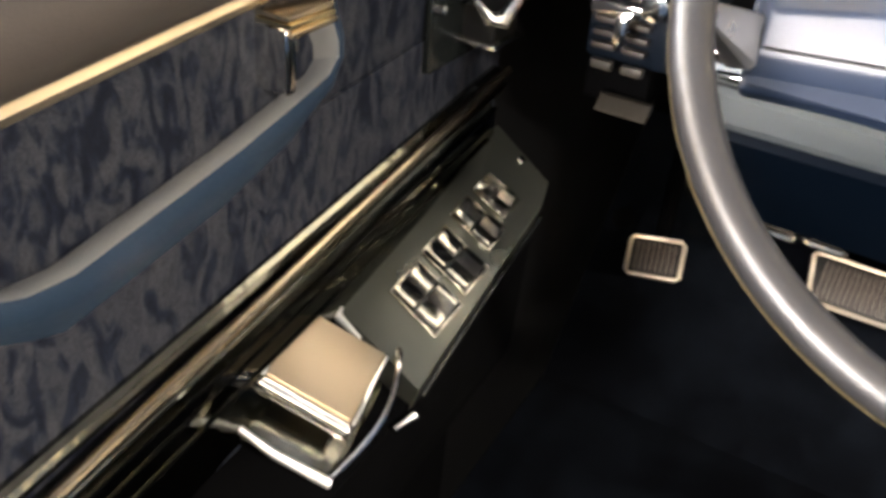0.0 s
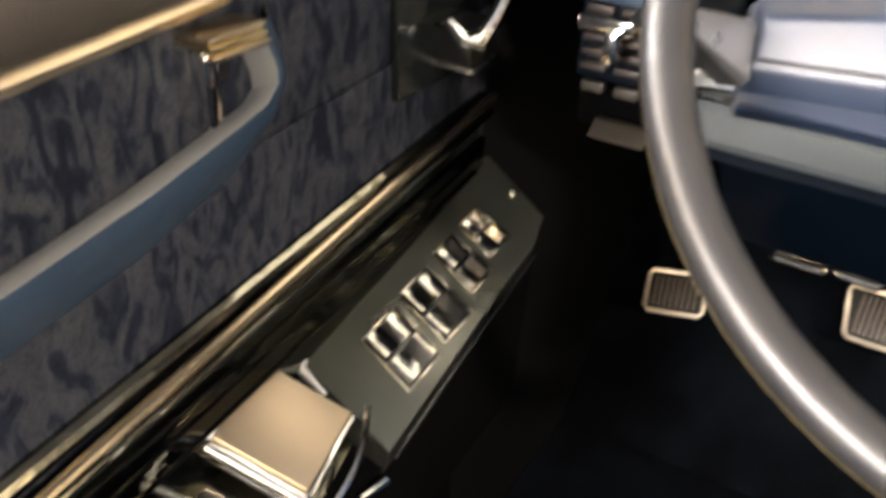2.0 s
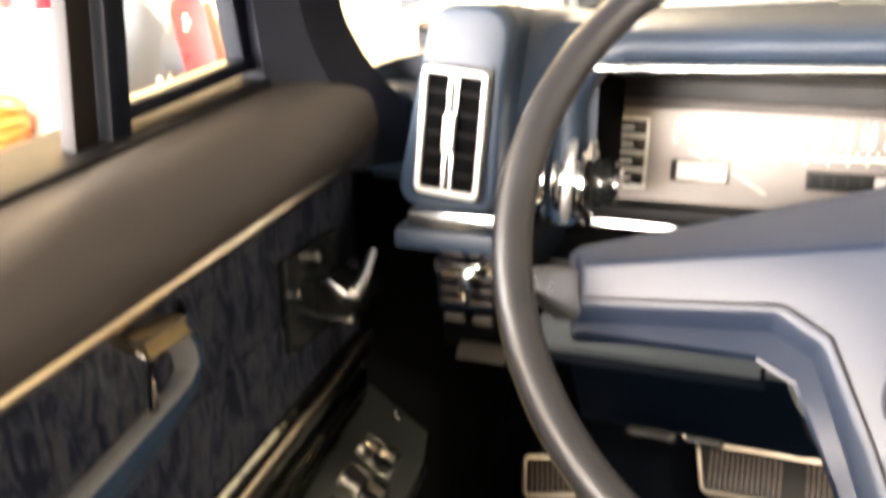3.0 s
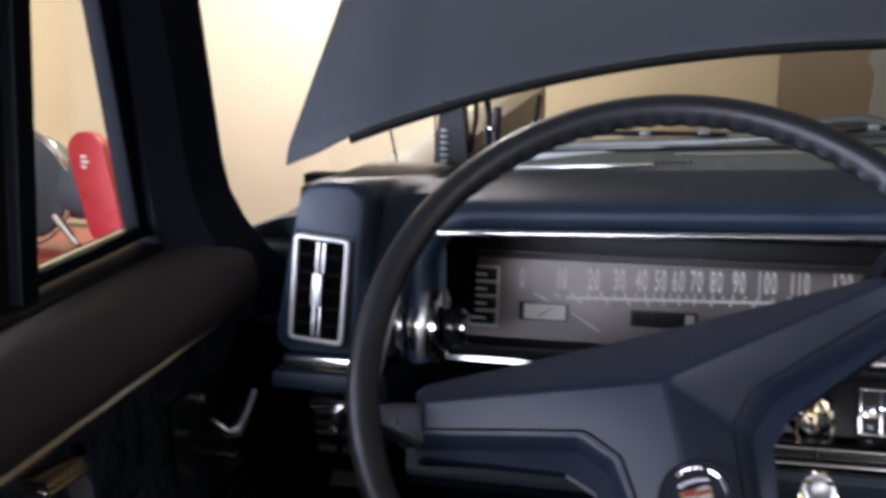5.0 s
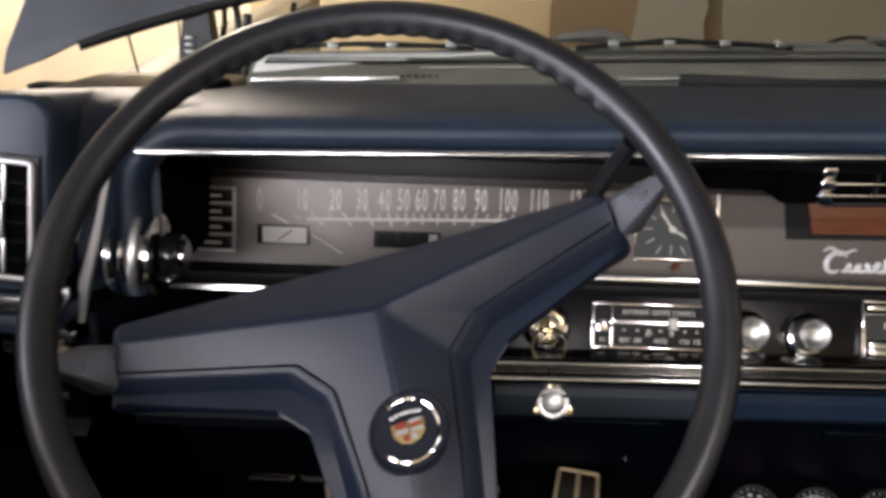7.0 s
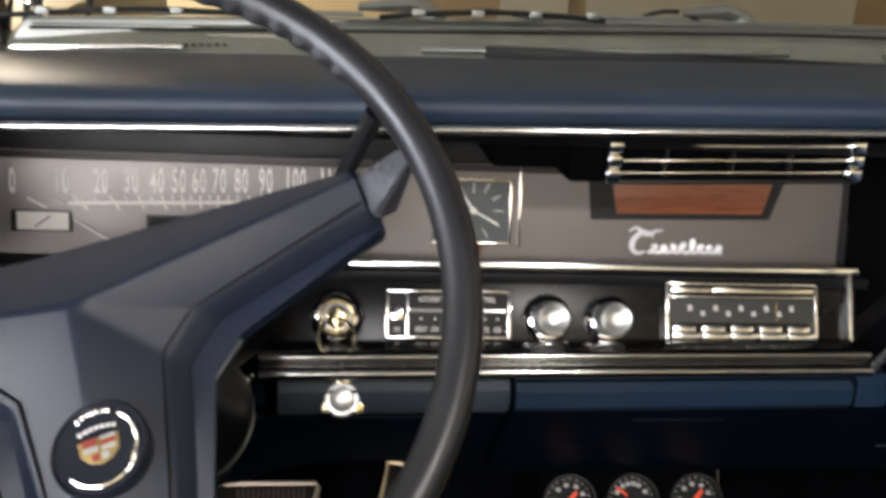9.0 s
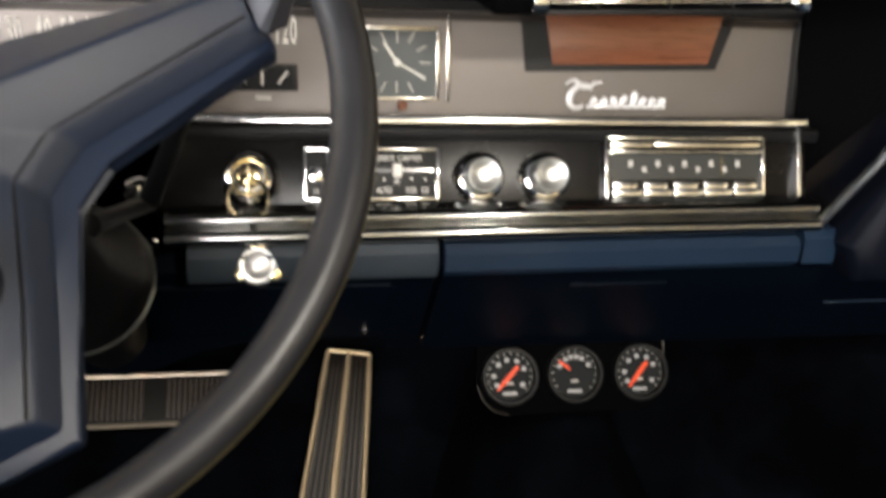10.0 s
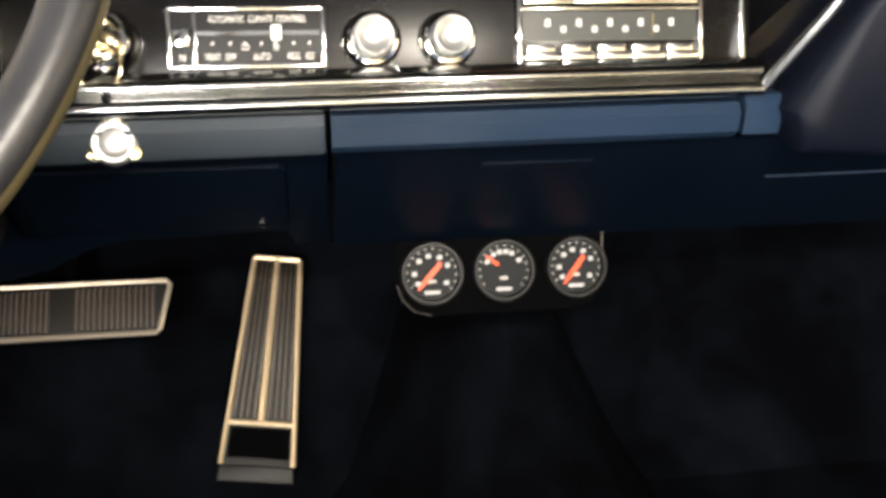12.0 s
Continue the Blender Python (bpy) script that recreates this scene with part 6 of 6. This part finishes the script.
    # door handle in its chrome well
    hx = Vector((0.052, 0.0145, -0.022)).normalized()
    hy = Vector((-0.005, 0.0545, 0.008))
    hy = (hy - hx * hy.dot(hx)).normalized()
    hz = hx.cross(hy)
    H = Matrix(((hx.x, hy.x, hz.x, -0.705), (hx.y, hy.y, hz.y, -0.147), (hx.z, hy.z, hz.z, 0.732), (0, 0, 0, 1)))
    h = part("handle_well", box((-0.034, -0.054, -0.040), (0.038, 0.030, -0.030), 0.004), WAVY_CHROME, d, "chrome well", H)
    part("well_rim", tube([H @ Vector(v) for v in ((-0.034, -0.050, -0.026), (0.0, -0.054, -0.027), (0.036, -0.053, -0.027))], [0.002, 0.003, 0.0035], 8), BRIGHT_METAL, h, "bright well rim")
    part("handle_lid", box((-0.0285, -0.0270, -0.006), (0.0285, 0.0275, 0.0), 0.0022, 3), LID_REFLECTION, h, "flat polished door handle", H)
    part("lid_edge", box((-0.0310, -0.0345, -0.012), (0.0315, -0.0266, -0.0003), 0.0034, 4), CHROME, h, "", H)
    part("lid_edge", box((0.0280, -0.0290, -0.008), (0.0315, 0.0270, -0.0008), 0.0015), CHROME, h, "", H)
    part("lid_edge", box((-0.0315, -0.0290, -0.008), (-0.0282, 0.0270, -0.0008), 0.0015), BRIGHT_METAL, h, "", H)
    part("lid_post", box((-0.022, -0.010, -0.032), (0.010, 0.022, -0.006), 0.004), GLOSS_BLACK, h, "", H)
    part("well_fitting", lathe([(0, -0.006), (0.006, -0.005), (0.010, 0), (0.006, 0.005), (0, 0.006)], H @ pose(-0.040, 0.010, -0.004) @ Matrix.Diagonal((0.7, 1.9, 1, 1)), 20), CHROME, h)
    for p, q in (((-0.053, -0.030, -0.006), (-0.043, -0.022, -0.012)), ((-0.056, -0.052, -0.010), (-0.038, -0.048, -0.014)), ((-0.047, 0.0, 0.0), (-0.043, 0.016, -0.010))):
        part("well_pin", tube([H @ Vector(p), H @ Vector(q)], [0.003, 0.002], 8), CHROME, h)
    part("handle_loop", tube([H @ Vector((0.034 + 0.010 * math.sin(a), -0.052 + 0.088 * a / math.pi, -0.026 + 0.026 * math.sin(a * 0.62))) for a in np.linspace(0, math.pi, 15)], 0.0022, 8), CHROME, h, "thin chrome loop")
    # lock lever at the front edge
    lk = part("latch", box((-0.737, -0.008, 0.862), (-0.730, 0.070, 0.930), 0.003), GLOSS_BLACK, d, "dark latch plate")
    part("latch_block", box((-0.731, 0.032, 0.877), (-0.706, 0.068, 0.900), 0.003), BLACK, lk)
    part("latch_edge", box((-0.731, 0.031, 0.874), (-0.704, 0.069, 0.877), 0.001), STRIP, lk, "chrome lower edge")
    part("latch_lever", tube([(-0.716, 0.020, 0.908), (-0.709, 0.028, 0.895), (-0.703, 0.036, 0.893), (-0.700, 0.047, 0.905), (-0.699, 0.060, 0.919)], [0.002, 0.0045, 0.0055, 0.0045, 0.0035], 10), STRIP, lk, "chrome lock lever")
    part("latch_pin", lathe([(0, -0.006), (0.004, -0.004), (0.0045, 0.004), (0, 0.006)], pose(-0.726, 0.022, 0.924, 0, 90, 0), 14), CHROME, lk)
    part("latch_pin", lathe([(0, -0.006), (0.003, -0.004), (0.0035, 0.004), (0, 0.006)], pose(-0.728, -0.004, 0.905, 0, 90, 0), 14), CHROME, lk)
    return d


driver_door()


# ---- left of the car ----
def workbench():
    b = thing("workbench", (-2.2, 1.7, 0.0), "dark low workbench against the side wall", "workbench")
    part("top", box((-2.9, 0.9, 0.52), (-1.85, 2.6, 0.56), 0.006), BENCH_AND_SHADE_BROWN, b)
    for x in (-2.85, -1.92):
        for y in (0.95, 2.53):
            part("leg", box((x, y, 0.0), (x + 0.05, y + 0.05, 0.52), 0.003), BENCH_AND_SHADE_BROWN, b)


workbench()


def red_machine():
    r = thing("red_machine", (-2.05, 1.7, 0.56), "red machine with grey drum and chrome ring on the bench", "machine")
    D = pose(-2.155, 1.60, 0.85, 90, 0, 8)
    part("drum", lathe([(0, -0.10), (0.14, -0.10), (0.155, -0.02), (0.148, 0.0), (0, 0.012)], D, 40), GREY_PAINT, r, "grey round drum")
    part("ring", tube([D @ Vector((0.160 * math.cos(a), 0.168 * math.sin(a), 0.004)) for a in np.linspace(0, 2 * math.pi, 49)[:-1]], 0.007, 10, True), CHROME, r, "chrome ring")
    lean = Vector((0.055, 0.0, -0.25)).normalized()
    across = Vector((lean.z, 0.0, -lean.x))
    c0, c1 = Vector((-1.900, 0, 0.955)), Vector((-1.858, 0, 0.755))
    arc0 = [c0 + across * (0.054 * math.cos(a)) - lean * (0.054 * math.sin(a)) for a in np.linspace(0, math.pi, 11)]
    arc1 = [c1 - across * (0.052 * math.cos(a)) + lean * (0.052 * math.sin(a)) for a in np.linspace(0, math.pi, 11)]
    part("shield", extrude_y([(p.x, p.z) for p in arc0 + arc1], 1.56, 1.605, 0.014, 4), RED, r, "red enamel guard")
    for z, wd in ((0.938, 0.016), (0.924, 0.022), (0.910, 0.014)):
        part("label", box((-1.913, 1.556, z), (-1.913 + wd, 1.5605, z + 0.008), 0.001), WHITE_PAINT, r, "white label")
    part("lever", tube([(-2.004, 1.55, 0.780), (-1.932, 1.54, 0.703)], 0.011, 10), CHROME, r, "chrome lever")
    part("motor", tube([(-2.02, 1.68, 0.84), (-1.90, 1.68, 0.84)], 0.09, 20), GREY_PAINT, r, "grey motor housing")
    part("base", box((-2.36, 1.48, 0.56), (-1.86, 1.95, 0.675), 0.03, 3), RED, r)
    can = thing("paint_can", (-2.1, 1.25, 0.56), "white can with a red lid on the bench", "can")
    part("can", lathe([(0, 0), (0.10, 0), (0.10, 0.36), (0, 0.36)], pose(-2.1, 1.28, 0.62), 30), WHITE_PAINT, can)
    part("lid", lathe([(0.10, 0.36), (0.103, 0.40), (0.09, 0.48), (0, 0.50)], pose(-2.1, 1.28, 0.62), 30), RED, can, "red lid")
    part("foot", lathe([(0, 0), (0.10, 0), (0.10, 0.06), (0, 0.06)], pose(-2.1, 1.28, 0.56), 30), BLACK, can)
    cord = thing("orange_cable", (-2.13, 1.10, 0.56), "coil of orange extension cable on the bench", "cable")
    for k in range(11):
        part("loop", tube([Vector((-2.13 + (0.060 + 0.005 * (k % 3)) * math.cos(a), 1.10 + (0.070 + 0.006 * (k % 2)) * math.sin(a), 0.568 + 0.021 * k + 0.008 * math.sin(2 * a + k))) for a in np.linspace(0, 2 * math.pi, 25)[:-1]], 0.010, 6, True), ORANGE, cord)
    # Unidentified brown and tan shapes, built as a crumpled bag
    bag = thing("brown_bundle", (-2.33, 1.12, 0.56), "crumpled brown shape on the bench, built as a bag", "bag")
    for name, z0, h, r, mat, label in (("body", 0.56, 0.24, 0.10, TAN_CANVAS, ""), ("flap", 0.785, 0.10, 0.085, DARK_CANVAS, "dark brown flap")):
        bm = lathe([(0, 0), (r, 0), (r * 1.08, h * 0.35), (r * 0.95, h * 0.8), (r * 0.5, h), (0, h * 1.02)], pose(-2.32, 1.12, z0), 28)
        for v in bm.verts:
            w = 1 + 0.10 * math.sin(5 * math.atan2(v.co.y - 1.12, v.co.x + 2.32) + 30 * v.co.z)
            v.co.x, v.co.y = -2.32 + (v.co.x + 2.32) * w, 1.12 + (v.co.y - 1.12) * w
        part(name, bm, mat, bag, label)


red_machine()
